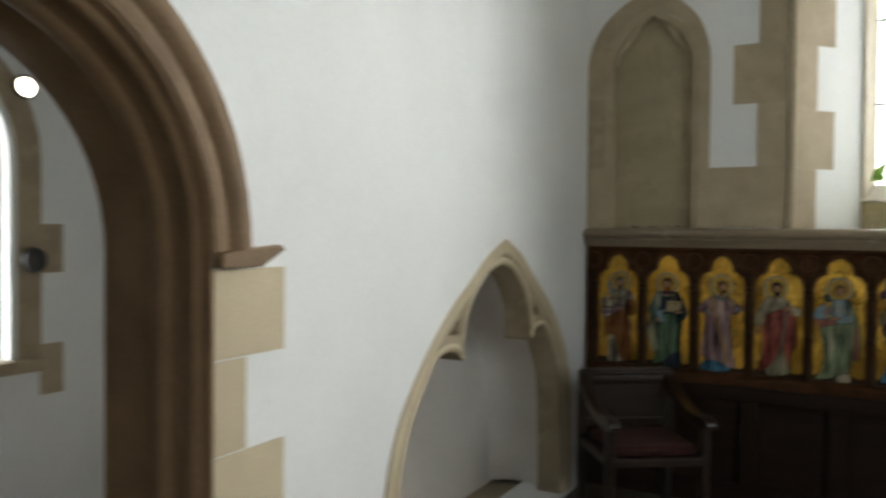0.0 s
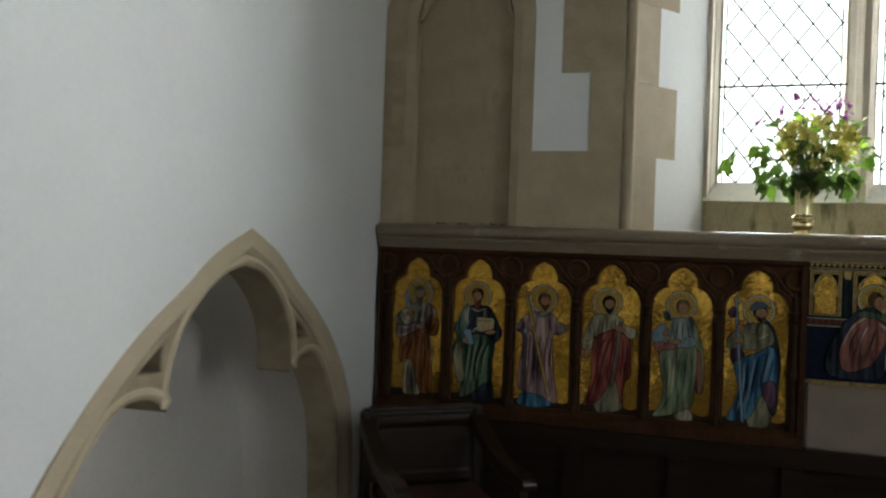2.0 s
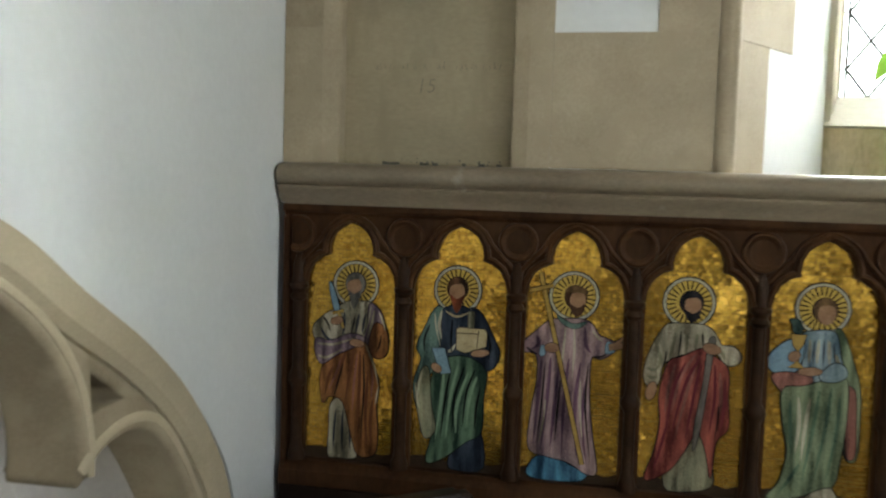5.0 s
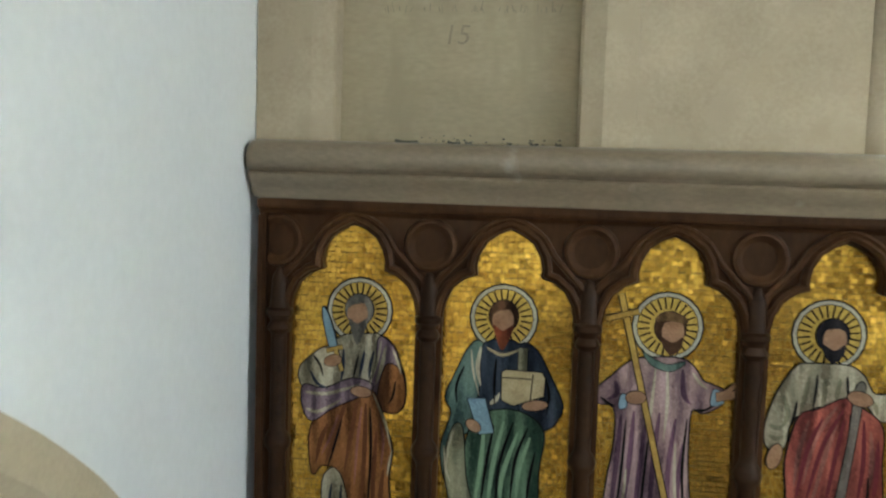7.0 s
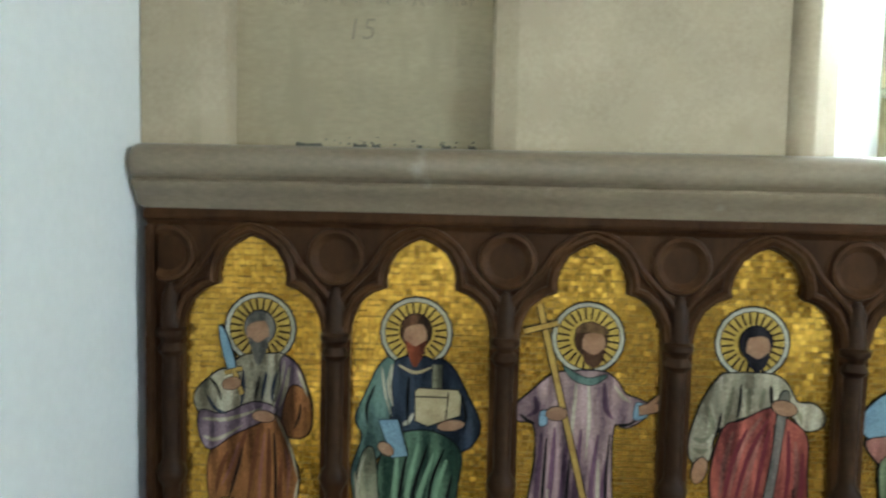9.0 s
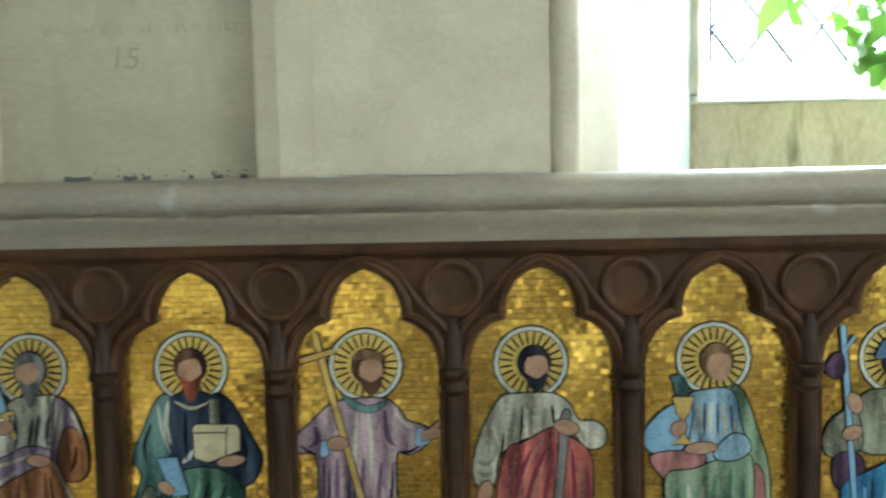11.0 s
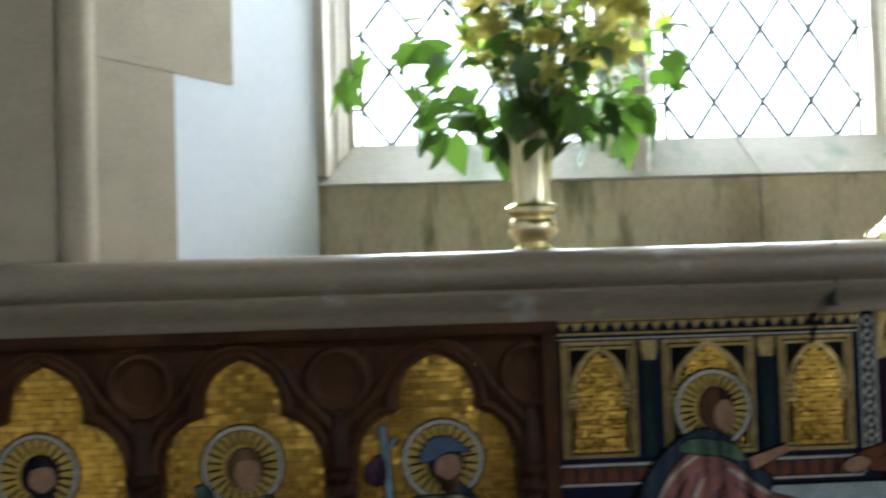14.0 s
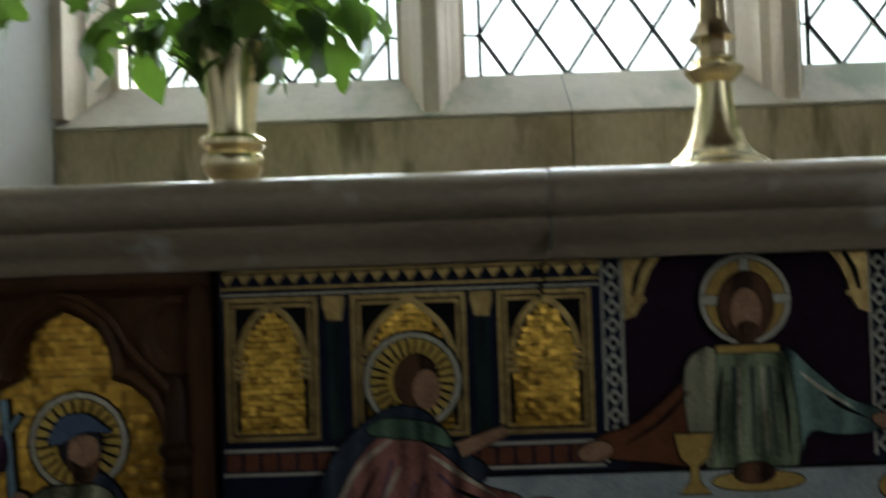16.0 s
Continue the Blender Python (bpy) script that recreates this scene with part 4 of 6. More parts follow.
def begin(k, dx, v=1.334):
    g = Picture(BAYS[k], 0.0328)
    g.shape([(-0.138, 0.795), (-0.138, 0.832), (-0.08, 0.838), (-0.02, 0.828), (0.05, 0.838), (0.10, 0.826), (0.138, 0.834), (0.138, 0.795)], "earth", 0)
    g.drop = 0.009
    g.halo(dx, v, 0.0675, 24)
    return g


def finish(g, words):
    return g.done("mosaic_figure", reredos, words)


def saint_knife():
    g = begin(0, 0.012)
    g.shape([(-0.055, 0.98), (0.0, 1.0), (0.02, 0.90), (0.025, 0.826), (-0.03, 0.818), (-0.062, 0.826), (-0.06, 0.90)], "white")
    strokes(g, "navy", [((-0.04, 0.96), (-0.045, 0.90), (-0.046, 0.835)), ((-0.018, 0.96), (-0.02, 0.90), (-0.018, 0.835)), ((0.004, 0.95), (0.004, 0.90), (0.006, 0.84))], 0.007)
    g.shape([(-0.05, 1.255), (-0.072, 1.247), (-0.112, 1.21), (-0.112, 1.175), (-0.085, 1.155), (-0.03, 1.16), (0.05, 1.17), (0.06, 1.275), (0.03, 1.285), (-0.02, 1.28)], "white")
    g.shape([(0.055, 1.28), (0.085, 1.262), (0.10, 1.225), (0.112, 1.185), (0.110, 1.138), (0.086, 1.122), (0.05, 1.135), (0.035, 1.17), (0.05, 1.22)], "mauve")
    g.shape([(0.07, 1.22), (0.10, 1.215), (0.112, 1.18), (0.109, 1.138), (0.086, 1.122), (0.055, 1.14)], "orange")
    g.shape([(-0.02, 1.165), (0.045, 1.165), (0.07, 1.10), (0.088, 1.045), (0.082, 0.98), (0.088, 0.90), (0.08, 0.838), (0.03, 0.832), (0.005, 0.90), (-0.02, 0.985), (-0.06, 1.0), (-0.082, 0.98), (-0.09, 1.06), (-0.07, 1.12)], "orange")
    strokes(g, "rust_dark", [((-0.01, 1.15), (-0.03, 1.08), (-0.055, 1.0)), ((0.012, 1.14), (0.0, 1.07), (-0.012, 0.99)), ((0.03, 1.14), (0.03, 1.04), (0.026, 0.90)), ((0.055, 1.08), (0.05, 0.97), (0.055, 0.86)), ((0.072, 1.0), (0.066, 0.93), (0.07, 0.86)), ((-0.05, 1.09), (-0.066, 1.05), (-0.075, 1.0))], 0.010)
    strokes(g, "rose", [((0.022, 1.13), (0.014, 1.05), (0.010, 0.96)), ((0.062, 1.10), (0.070, 1.06), (0.066, 1.0)), ((-0.028, 1.11), (-0.045, 1.06), (-0.064, 1.02))], 0.006)
    g.shape([(-0.104, 1.17), (-0.06, 1.165), (0.0, 1.19), (0.045, 1.178), (0.02, 1.155), (-0.04, 1.125), (-0.085, 1.095), (-0.106, 1.125)], "mauve")
    strokes(g, "white", [((-0.10, 1.155), (-0.05, 1.155), (0.02, 1.18)), ((-0.098, 1.12), (-0.07, 1.115), (-0.02, 1.145)), ((0.07, 1.262), (0.062, 1.22), (0.05, 1.18))], 0.008)
    strokes(g, "navy", [((-0.09, 1.2), (-0.075, 1.175), (-0.05, 1.165)), ((-0.02, 1.25), (-0.02, 1.21), (-0.025, 1.18)), ((0.025, 1.25), (0.02, 1.22), (0.015, 1.19)), ((0.045, 1.25), (0.038, 1.22), (0.036, 1.19))], 0.007)
    strokes(g, "white", [((0.046, 1.16), (0.072, 1.10), (0.088, 1.04)), ((0.088, 1.04), (0.083, 1.01), (0.080, 0.985)), ((0.060, 1.272), (0.052, 1.225), (0.036, 1.175)), ((0.085, 1.255), (0.098, 1.225), (0.104, 1.205))], 0.0045)
    strokes(g, "ink", [((0.012, 1.24), (0.006, 1.21), (0.002, 1.19)), ((-0.085, 1.235), (-0.07, 1.215), (-0.062, 1.19)), ((0.092, 1.19), (0.088, 1.16), (0.078, 1.14)), ((0.04, 1.13), (0.044, 1.03), (0.038, 0.88)), ((-0.02, 1.10), (-0.036, 1.04), (-0.05, 0.99))], 0.005)
    g.oval(0.02, 1.163, 0.022, 0.011, "skin", 0.0015, -5)
    head(g, 0.012, 1.328, "grey_hair", "grey_hair", -0.5, 0.02)
    g.shape([(-0.066, 1.338), (-0.052, 1.318), (-0.034, 1.256), (-0.048, 1.252), (-0.062, 1.30)], "steel", 0.0022)
    g.bar((-0.056, 1.246), (-0.022, 1.256), 0.008, "gold")
    g.bar((-0.037, 1.25), (-0.022, 1.205), 0.008, "gold")
    g.oval(-0.042, 1.226, 0.019, 0.012, "skin", 0.0015, 15)
    finish(g, "mosaic figure in orange robe holding a knife")


def saint_book():
    g = begin(1, -0.008)
    g.shape([(0.01, 0.94), (0.06, 0.96), (0.082, 0.83), (0.0, 0.815), (-0.02, 0.84)], "navy")
    g.shape([(-0.05, 1.28), (-0.075, 1.272), (-0.10, 1.22), (-0.122, 1.165), (-0.108, 1.13), (-0.128, 1.06), (-0.118, 0.99), (-0.095, 0.98), (-0.085, 1.08), (-0.04, 1.12), (-0.015, 1.20)], "teal")
    g.shape([(-0.045, 1.28), (0.03, 1.28), (0.04, 1.20), (0.03, 1.12), (-0.05, 1.12), (-0.05, 1.20)], "navy")
    g.shape([(0.03, 1.282), (0.062, 1.27), (0.095, 1.21), (0.118, 1.158), (0.10, 1.118), (0.07, 1.11), (0.03, 1.15), (0.028, 1.22)], "navy")
    g.shape([(-0.06, 1.12), (0.0, 1.145), (0.05, 1.135), (0.082, 1.10), (0.074, 1.02), (0.072, 0.93), (0.03, 0.90), (-0.03, 0.85), (-0.085, 0.832), (-0.07, 0.92), (-0.082, 1.02)], "green")
    g.shape([(-0.105, 1.10), (-0.085, 1.10), (-0.075, 1.0), (-0.06, 0.93), (-0.09, 0.90), (-0.11, 0.96), (-0.12, 1.03)], "olive")
    strokes(g, "green_light", [((-0.04, 1.10), (-0.045, 1.02), (-0.06, 0.90)), ((0.0, 1.12), (-0.02, 1.02), (-0.03, 0.90)), ((0.03, 1.10), (0.0, 1.0), (0.0, 0.92)), ((0.055, 1.09), (0.035, 1.02), (0.03, 0.94))], 0.010)
    strokes(g, "ink", [((-0.02, 1.11), (-0.034, 1.02), (-0.046, 0.90)), ((0.02, 1.12), (-0.006, 1.03), (-0.012, 0.92)), ((0.05, 1.11), (0.026, 1.04), (0.018, 0.94)), ((0.066, 1.06), (0.056, 1.0), (0.052, 0.94))], 0.007)
    strokes(g, "white", [((-0.052, 1.272), (-0.058, 1.23), (-0.05, 1.19)), ((-0.03, 1.155), (-0.018, 1.165), (-0.01, 1.18))], 0.009)
    strokes(g, "ink", [((-0.085, 1.23), (-0.10, 1.19), (-0.098, 1.15)), ((-0.02, 1.25), (-0.022, 1.20), (-0.02, 1.15)), ((0.08, 1.22), (0.09, 1.18), (0.085, 1.14))], 0.006)
    strokes(g, "parchment", [((-0.04, 1.272), (-0.008, 1.258), (0.028, 1.272))], 0.006)
    strokes(g, "white", [((-0.122, 1.06), (-0.116, 1.01), (-0.106, 0.985)), ((-0.10, 1.10), (-0.112, 1.06), (-0.115, 1.02)), ((-0.072, 1.266), (-0.066, 1.22), (-0.052, 1.17))], 0.0045)
    head(g, -0.008, 1.330, "brown_hair", "red_hair", -0.2, 0.016)
    g.bar((0.034, 1.275), (0.034, 1.225), 0.018, "olive", 0.0015)
    g.shape([(-0.007, 1.222), (0.0, 1.228), (0.074, 1.226), (0.080, 1.214), (0.078, 1.178), (0.018, 1.156), (-0.006, 1.165)], "parchment", 0.0022, False)
    g.bar((-0.006, 1.212), (0.054, 1.212), 0.0025, "ink", 0)
    g.bar((0.056, 1.222), (0.052, 1.168), 0.0025, "ink", 0)
    g.oval(0.062, 1.158, 0.026, 0.010, "skin", 0.0015, 8)
    g.shape([(-0.076, 1.164), (-0.040, 1.166), (-0.020, 1.096), (-0.050, 1.091)], "steel", 0.0024, False)
    g.oval(-0.062, 1.108, 0.017, 0.011, "skin", 0.0015, -35)
    finish(g, "mosaic figure in green mantle with book and box")


def saint_cross():
    g = begin(2, -0.003)
    g.shape([(-0.09, 0.875), (-0.04, 0.885), (0.0, 0.862), (0.05, 0.84), (0.03, 0.818), (-0.06, 0.812), (-0.115, 0.826)], "blue")
    g.shape([(-0.05, 1.268), (-0.075, 1.258), (-0.11, 1.225), (-0.14, 1.195), (-0.132, 1.172), (-0.10, 1.165), (-0.095, 1.10), (-0.108, 1.0), (-0.112, 0.90), (-0.06, 0.88), (0.0, 0.868), (0.05, 0.84), (0.078, 0.85), (0.062, 0.95), (0.05, 1.05), (0.05, 1.165), (0.075, 1.165), (0.108, 1.185), (0.114, 1.21), (0.09, 1.222), (0.07, 1.23), (0.05, 1.258), (0.02, 1.272)], "lilac")
    strokes(g, "plum", [((-0.085, 1.15), (-0.09, 1.05), (-0.10, 0.91)), ((-0.06, 1.16), (-0.065, 1.05), (-0.078, 0.90)), ((-0.036, 1.14), (-0.045, 1.02), (-0.052, 0.90)), ((-0.01, 1.16), (-0.018, 1.05), (-0.02, 0.89)), ((0.022, 1.15), (0.012, 1.03), (0.022, 0.88)), ((0.038, 1.10), (0.032, 0.98), (0.05, 0.87)), ((0.03, 1.25), (0.035, 1.20), (0.05, 1.18)), ((-0.10, 1.22), (-0.095, 1.195), (-0.115, 1.18))], 0.011)
    strokes(g, "white", [((0.0, 1.255), (0.004, 1.18), (0.0, 1.10)), ((-0.022, 1.25), (-0.026, 1.18), (-0.03, 1.12)), ((0.024, 1.10), (0.026, 1.02), (0.036, 0.93)), ((-0.07, 1.04), (-0.074, 0.98), (-0.085, 0.91)), ((0.05, 1.245), (0.065, 1.225), (0.08, 1.215))], 0.006)
    strokes(g, "ink", [((-0.075, 1.14), (-0.08, 1.03), (-0.09, 0.91)), ((0.044, 1.15), (0.04, 1.03), (0.058, 0.88)), ((-0.03, 1.10), (-0.036, 1.0), (-0.04, 0.92)), ((0.056, 1.17), (0.08, 1.172), (0.10, 1.19)), ((-0.128, 1.185), (-0.11, 1.172), (-0.096, 1.168))], 0.006)
    g.shape([(-0.048, 1.28), (-0.03, 1.255), (0.005, 1.245), (0.03, 1.258), (0.032, 1.266), (0.0, 1.258), (-0.03, 1.27)], "teal", 0.0015)
    g.shape([(0.088, 1.182), (0.112, 1.188), (0.110, 1.206), (0.092, 1.214)], "steel", 0.0015)
    g.shape([(0.098, 1.19), (0.125, 1.196), (0.148, 1.208), (0.142, 1.216), (0.126, 1.212), (0.138, 1.228), (0.130, 1.228), (0.112, 1.212), (0.096, 1.208)], "skin", 0.0016, False)
    head(g, 0.002, 1.324, "brown_hair", "brown_hair", 0.8)
    g.shape([(-0.028, 1.345), (-0.012, 1.364), (0.026, 1.358), (0.034, 1.342), (0.0, 1.346)], "fair_hair", 0)
    g.bar((-0.096, 1.396), (0.038, 0.865), 0.0105, "gold", 0.002)
    g.bar((-0.124, 1.344), (-0.060, 1.362), 0.0095, "gold", 0.002)
    g.shape([(-0.09, 1.165), (-0.076, 1.168), (-0.078, 1.192), (-0.088, 1.19)], "steel", 0.0015)
    g.oval(-0.058, 1.188, 0.020, 0.013, "skin", 0.0016, 4)
    finish(g, "mosaic figure in lilac robe with a cross staff")


def saint_club():
    g = begin(3, -0.018)
    g.shape([(-0.05, 0.95), (0.03, 0.98), (0.065, 0.88), (0.06, 0.836), (0.0, 0.818), (-0.06, 0.828)], "olive")
    g.shape([(-0.05, 1.276), (-0.075, 1.268), (-0.105, 1.22), (-0.124, 1.16), (-0.126, 1.12), (-0.112, 1.10), (-0.088, 1.11), (-0.07, 1.17), (0.02, 1.21), (0.06, 1.20), (0.085, 1.172), (0.115, 1.178), (0.122, 1.20), (0.10, 1.222), (0.07, 1.225), (0.05, 1.258), (0.02, 1.276)], "white")
    strokes(g, "olive", [((-0.095, 1.21), (-0.085, 1.17), (-0.10, 1.14)), ((-0.05, 1.25), (-0.056, 1.21), (-0.064, 1.17)), ((-0.02, 1.25), (-0.02, 1.21), (-0.024, 1.19)), ((0.008, 1.25), (0.004, 1.22), (0.002, 1.205)), ((-0.118, 1.15), (-0.105, 1.145), (-0.092, 1.15)), ((-0.118, 1.13), (-0.105, 1.124), (-0.09, 1.13)), ((0.06, 1.215), (0.075, 1.20), (0.08, 1.18))], 0.010)
    g.shape([(-0.064, 1.170), (-0.03, 1.186), (0.02, 1.212), (0.05, 1.195), (0.09, 1.16), (0.094, 1.08), (0.098, 1.0), (0.07, 0.96), (0.06, 0.86), (0.045, 0.93), (0.02, 0.985), (-0.01, 0.93), (-0.05, 0.87), (-0.112, 0.84), (-0.09, 0.92), (-0.078, 1.0), (-0.084, 1.08)], "crimson")
    strokes(g, "rose", [((0.005, 1.195), (-0.03, 1.13), (-0.05, 1.03)), ((0.012, 1.185), (-0.01, 1.10), (-0.04, 0.95)), ((-0.045, 1.165), (-0.06, 1.10), (-0.066, 1.03)), ((0.07, 1.15), (0.076, 1.08), (0.07, 1.02))], 0.010)
    strokes(g, "crimson_dark", [((0.018, 1.19), (-0.018, 1.11), (-0.046, 0.98)), ((0.02, 1.17), (0.006, 1.08), (-0.01, 0.96)), ((-0.02, 1.17), (-0.046, 1.10), (-0.064, 0.98)), ((0.056, 1.17), (0.06, 1.08), (0.05, 0.98)), ((0.085, 1.13), (0.086, 1.06), (0.08, 0.99)), ((-0.06, 1.0), (-0.075, 0.93), (-0.09, 0.87))], 0.009)
    strokes(g, "ink", [((-0.07, 1.20), (-0.074, 1.17), (-0.086, 1.13)), ((-0.035, 1.255), (-0.036, 1.22), (-0.04, 1.185)), ((0.02, 1.255), (0.022, 1.235), (0.024, 1.215)), ((0.03, 1.18), (0.03, 1.08), (0.022, 0.99)), ((0.07, 1.06), (0.072, 1.02), (0.066, 0.97))], 0.005)
    head(g, -0.012, 1.326, "black_hair", "black_hair", 0.6)
    g.shape([(0.036, 1.225), (0.045, 1.246), (0.054, 1.238), (0.050, 1.20), (0.028, 1.0), (0.012, 0.93), (0.012, 1.0), (0.028, 1.12)], "grey_hair", 0.002)
    g.oval(0.046, 1.213, 0.024, 0.014, "skin", 0.0016, -14)
    g.oval(-0.106, 1.088, 0.013, 0.026, "skin", 0.0016, -14)
    finish(g, "mosaic figure in crimson mantle leaning on a club")


def saint_chalice():
    g = begin(4, -0.003, 1.336)
    g.shape([(0.02, 0.86), (0.045, 0.862), (0.06, 0.818), (0.0, 0.812), (-0.02, 0.83)], "white")
    g.shape([(0.03, 1.28), (0.05, 1.276), (0.075, 1.21), (0.098, 1.13), (0.102, 1.04), (0.10, 0.95), (0.076, 0.945), (0.06, 1.02), (0.052, 1.14), (0.03, 1.20)], "sage")
    g.shape([(0.065, 1.13), (0.088, 1.12), (0.094, 1.03), (0.096, 0.955), (0.076, 0.95), (0.07, 1.02)], "rose")
    g.shape([(-0.05, 1.262), (-0.02, 1.278), (0.03, 1.276), (0.045, 1.22), (0.056, 1.17), (0.03, 1.15), (-0.02, 1.145), (-0.045, 1.18)], "sky")
    strokes(g, "white", [((-0.03, 1.255), (-0.03, 1.22), (-0.03, 1.19)), ((-0.008, 1.255), (-0.01, 1.22), (-0.01, 1.19)), ((0.016, 1.255), (0.018, 1.22), (0.02, 1.19)), ((0.035, 1.22), (0.04, 1.20), (0.046, 1.18))], 0.009)
    strokes(g, "navy", [((-0.019, 1.255), (-0.02, 1.22), (-0.02, 1.19)), ((0.004, 1.255), (0.004, 1.22), (0.005, 1.19)), ((0.028, 1.25), (0.03, 1.22), (0.032, 1.20))], 0.005)
    g.shape([(-0.045, 1.255), (-0.085, 1.248), (-0.122, 1.215), (-0.132, 1.185), (-0.115, 1.162), (-0.075, 1.158), (-0.05, 1.19)], "steel")
    g.shape([(-0.12, 1.155), (-0.07, 1.165), (-0.02, 1.155), (-0.03, 1.13), (-0.075, 1.105), (-0.10, 1.12)], "rose")
    g.shape([(-0.09, 1.118), (-0.04, 1.13), (0.03, 1.155), (0.066, 1.15), (0.07, 1.05), (0.062, 0.95), (0.05, 0.875), (0.02, 0.862), (-0.04, 0.832), (-0.115, 0.822), (-0.085, 0.87), (-0.07, 0.95), (-0.085, 1.03)], "sage")
    strokes(g, "white", [((-0.05, 1.10), (-0.045, 1.03), (-0.05, 0.95)), ((-0.02, 1.10), (-0.03, 1.02), (-0.035, 0.93))], 0.010)
    strokes(g, "green", [((-0.07, 1.09), (-0.066, 1.02), (-0.06, 0.94)), ((0.0, 1.12), (-0.01, 1.02), (-0.03, 0.88)), ((0.03, 1.13), (0.02, 1.02), (0.0, 0.89)), ((0.052, 1.11), (0.046, 1.0), (0.03, 0.89)), ((-0.04, 0.92), (-0.06, 0.88), (-0.085, 0.84))], 0.010)
    g.shape([(0.0, 1.165), (0.03, 1.195), (0.056, 1.19), (0.064, 1.165), (0.04, 1.148), (0.005, 1.148)], "sky")
    g.shape([(-0.078, 1.266), (-0.040, 1.266), (-0.048, 1.236), (-0.056, 1.226), (-0.055, 1.19), (-0.038, 1.178), (-0.082, 1.178), (-0.064, 1.19), (-0.063, 1.226), (-0.071, 1.236)], "gold", 0.002, False)
    g.shape([(-0.082, 1.304), (-0.062, 1.306), (-0.05, 1.285), (-0.055, 1.268), (-0.072, 1.272), (-0.076, 1.29)], "teal", 0.0016)
    g.oval(-0.067, 1.208, 0.016, 0.013, "skin", 0.0015, 40)
    g.oval(-0.026, 1.170, 0.030, 0.011, "skin", 0.0015, 4)
    head(g, 0.002, 1.325, "fair_hair", None, 0.6)
    finish(g, "mosaic figure in pale blue and sage with a cup")


def saint_staff():
    g = begin(5, 0.010)
    g.shape([(-0.02, 0.93), (0.05, 0.95), (0.075, 0.88), (0.06, 0.82), (-0.02, 0.815)], "olive")
    g.shape([(0.03, 1.28), (0.065, 1.268), (0.09, 1.20), (0.105, 1.10), (0.10, 1.0), (0.095, 0.90), (0.075, 0.87), (0.05, 0.95), (0.04, 1.10)], "navy")
    g.shape([(-0.05, 1.265), (0.0, 1.275), (0.05, 1.268), (0.075, 1.21), (0.055, 1.175), (0.0, 1.155), (-0.05, 1.16), (-0.07, 1.20)], "olive")
    strokes(g, "white", [((-0.01, 1.262), (-0.01, 1.245), (-0.008, 1.228)), ((0.015, 1.26), (0.014, 1.244), (0.014, 1.23)), ((0.05, 1.23), (0.02, 1.21), (-0.02, 1.215))], 0.008)
    g.shape([(-0.065, 1.235), (-0.10, 1.225), (-0.122, 1.19), (-0.115, 1.155), (-0.08, 1.15), (-0.05, 1.175)], "olive")
    g.shape([(-0.10, 1.15), (-0.06, 1.155), (-0.045, 1.12), (-0.07, 1.08), (-0.10, 1.10)], "plum")
    g.shape([(-0.085, 1.095), (-0.03, 1.125), (0.03, 1.155), (0.06, 1.175), (0.09, 1.14), (0.096, 1.04), (0.07, 0.99), (0.03, 0.96), (0.0, 0.89), (-0.03, 0.842), (-0.11, 0.835), (-0.085, 0.90), (-0.065, 0.98), (-0.08, 1.04)], "blue")
    strokes(g, "navy", [((-0.06, 1.09), (-0.056, 1.0), (-0.08, 0.87)), ((-0.03, 1.11), (-0.035, 1.0), (-0.055, 0.86)), ((0.02, 1.13), (0.0, 1.03), (-0.02, 0.90)), ((0.05, 1.14), (0.035, 1.06), (0.02, 0.98)), ((0.075, 1.12), (0.065, 1.06), (0.055, 1.0))], 0.009)
    strokes(g, "steel", [((0.0, 1.12), (-0.015, 1.02), (-0.035, 0.89)), ((0.06, 1.14), (0.05, 1.07), (0.04, 1.0)), ((-0.045, 1.09), (-0.045, 1.0), (-0.068, 0.88))], 0.008)
    g.shape([(0.03, 1.0), (0.08, 1.02), (0.09, 0.95), (0.075, 0.90), (0.05, 0.93)], "plum")
    head(g, 0.014, 1.322, "black_hair", "brown_hair", 0.7)
    g.shape([(-0.030, 1.335), (-0.012, 1.368), (0.022, 1.372), (0.046, 1.356), (0.056, 1.346), (0.02, 1.348), (-0.01, 1.334)], "navy_light", 0.0016)
    g.bar((-0.090, 1.395), (-0.045, 0.83), 0.0095, "steel", 0.002)
    g.bar((-0.084, 1.352), (-0.068, 1.374), 0.006, "steel", 0.0016)
    g.shape([(-0.098, 1.345), (-0.115, 1.33), (-0.120, 1.308), (-0.10, 1.296), (-0.086, 1.308), (-0.088, 1.335)], "plum", 0.0018)
    g.oval(-0.066, 1.25, 0.013, 0.020, "skin", 0.0015, 25)
    g.oval(-0.070, 1.195, 0.019, 0.013, "skin", 0.0015, 20)
    finish(g, "mosaic figure in blue robe with a long staff")


GOLD_PIECE = mat("gold_mosaic_tile", (0.82, 0.485, 0.085), (0.47, 0.262, 0.038), 7, 160, 0.22, 0.06, metal=0.88, piece=0.32)
TILE = bpy.data.meshes.new("tessera")
TILE.from_pydata([(-0.5, 0, -0.5), (0.5, 0, -0.5), (0.5, 0, 0.5), (-0.5, 0, 0.5), (-0.5, 0.0017, -0.5), (0.5, 0.0017, -0.5), (0.5, 0.0017, 0.5), (-0.5, 0.0017, 0.5)], [], [(0, 1, 2, 3), (7, 6, 5, 4), (0, 4, 5, 1), (1, 5, 6, 2), (2, 6, 7, 3), (3, 7, 4, 0)])
TILE.materials.append(GOLD_PIECE)
saint_knife()
saint_book()
saint_cross()
saint_club()
saint_chalice()
saint_staff()
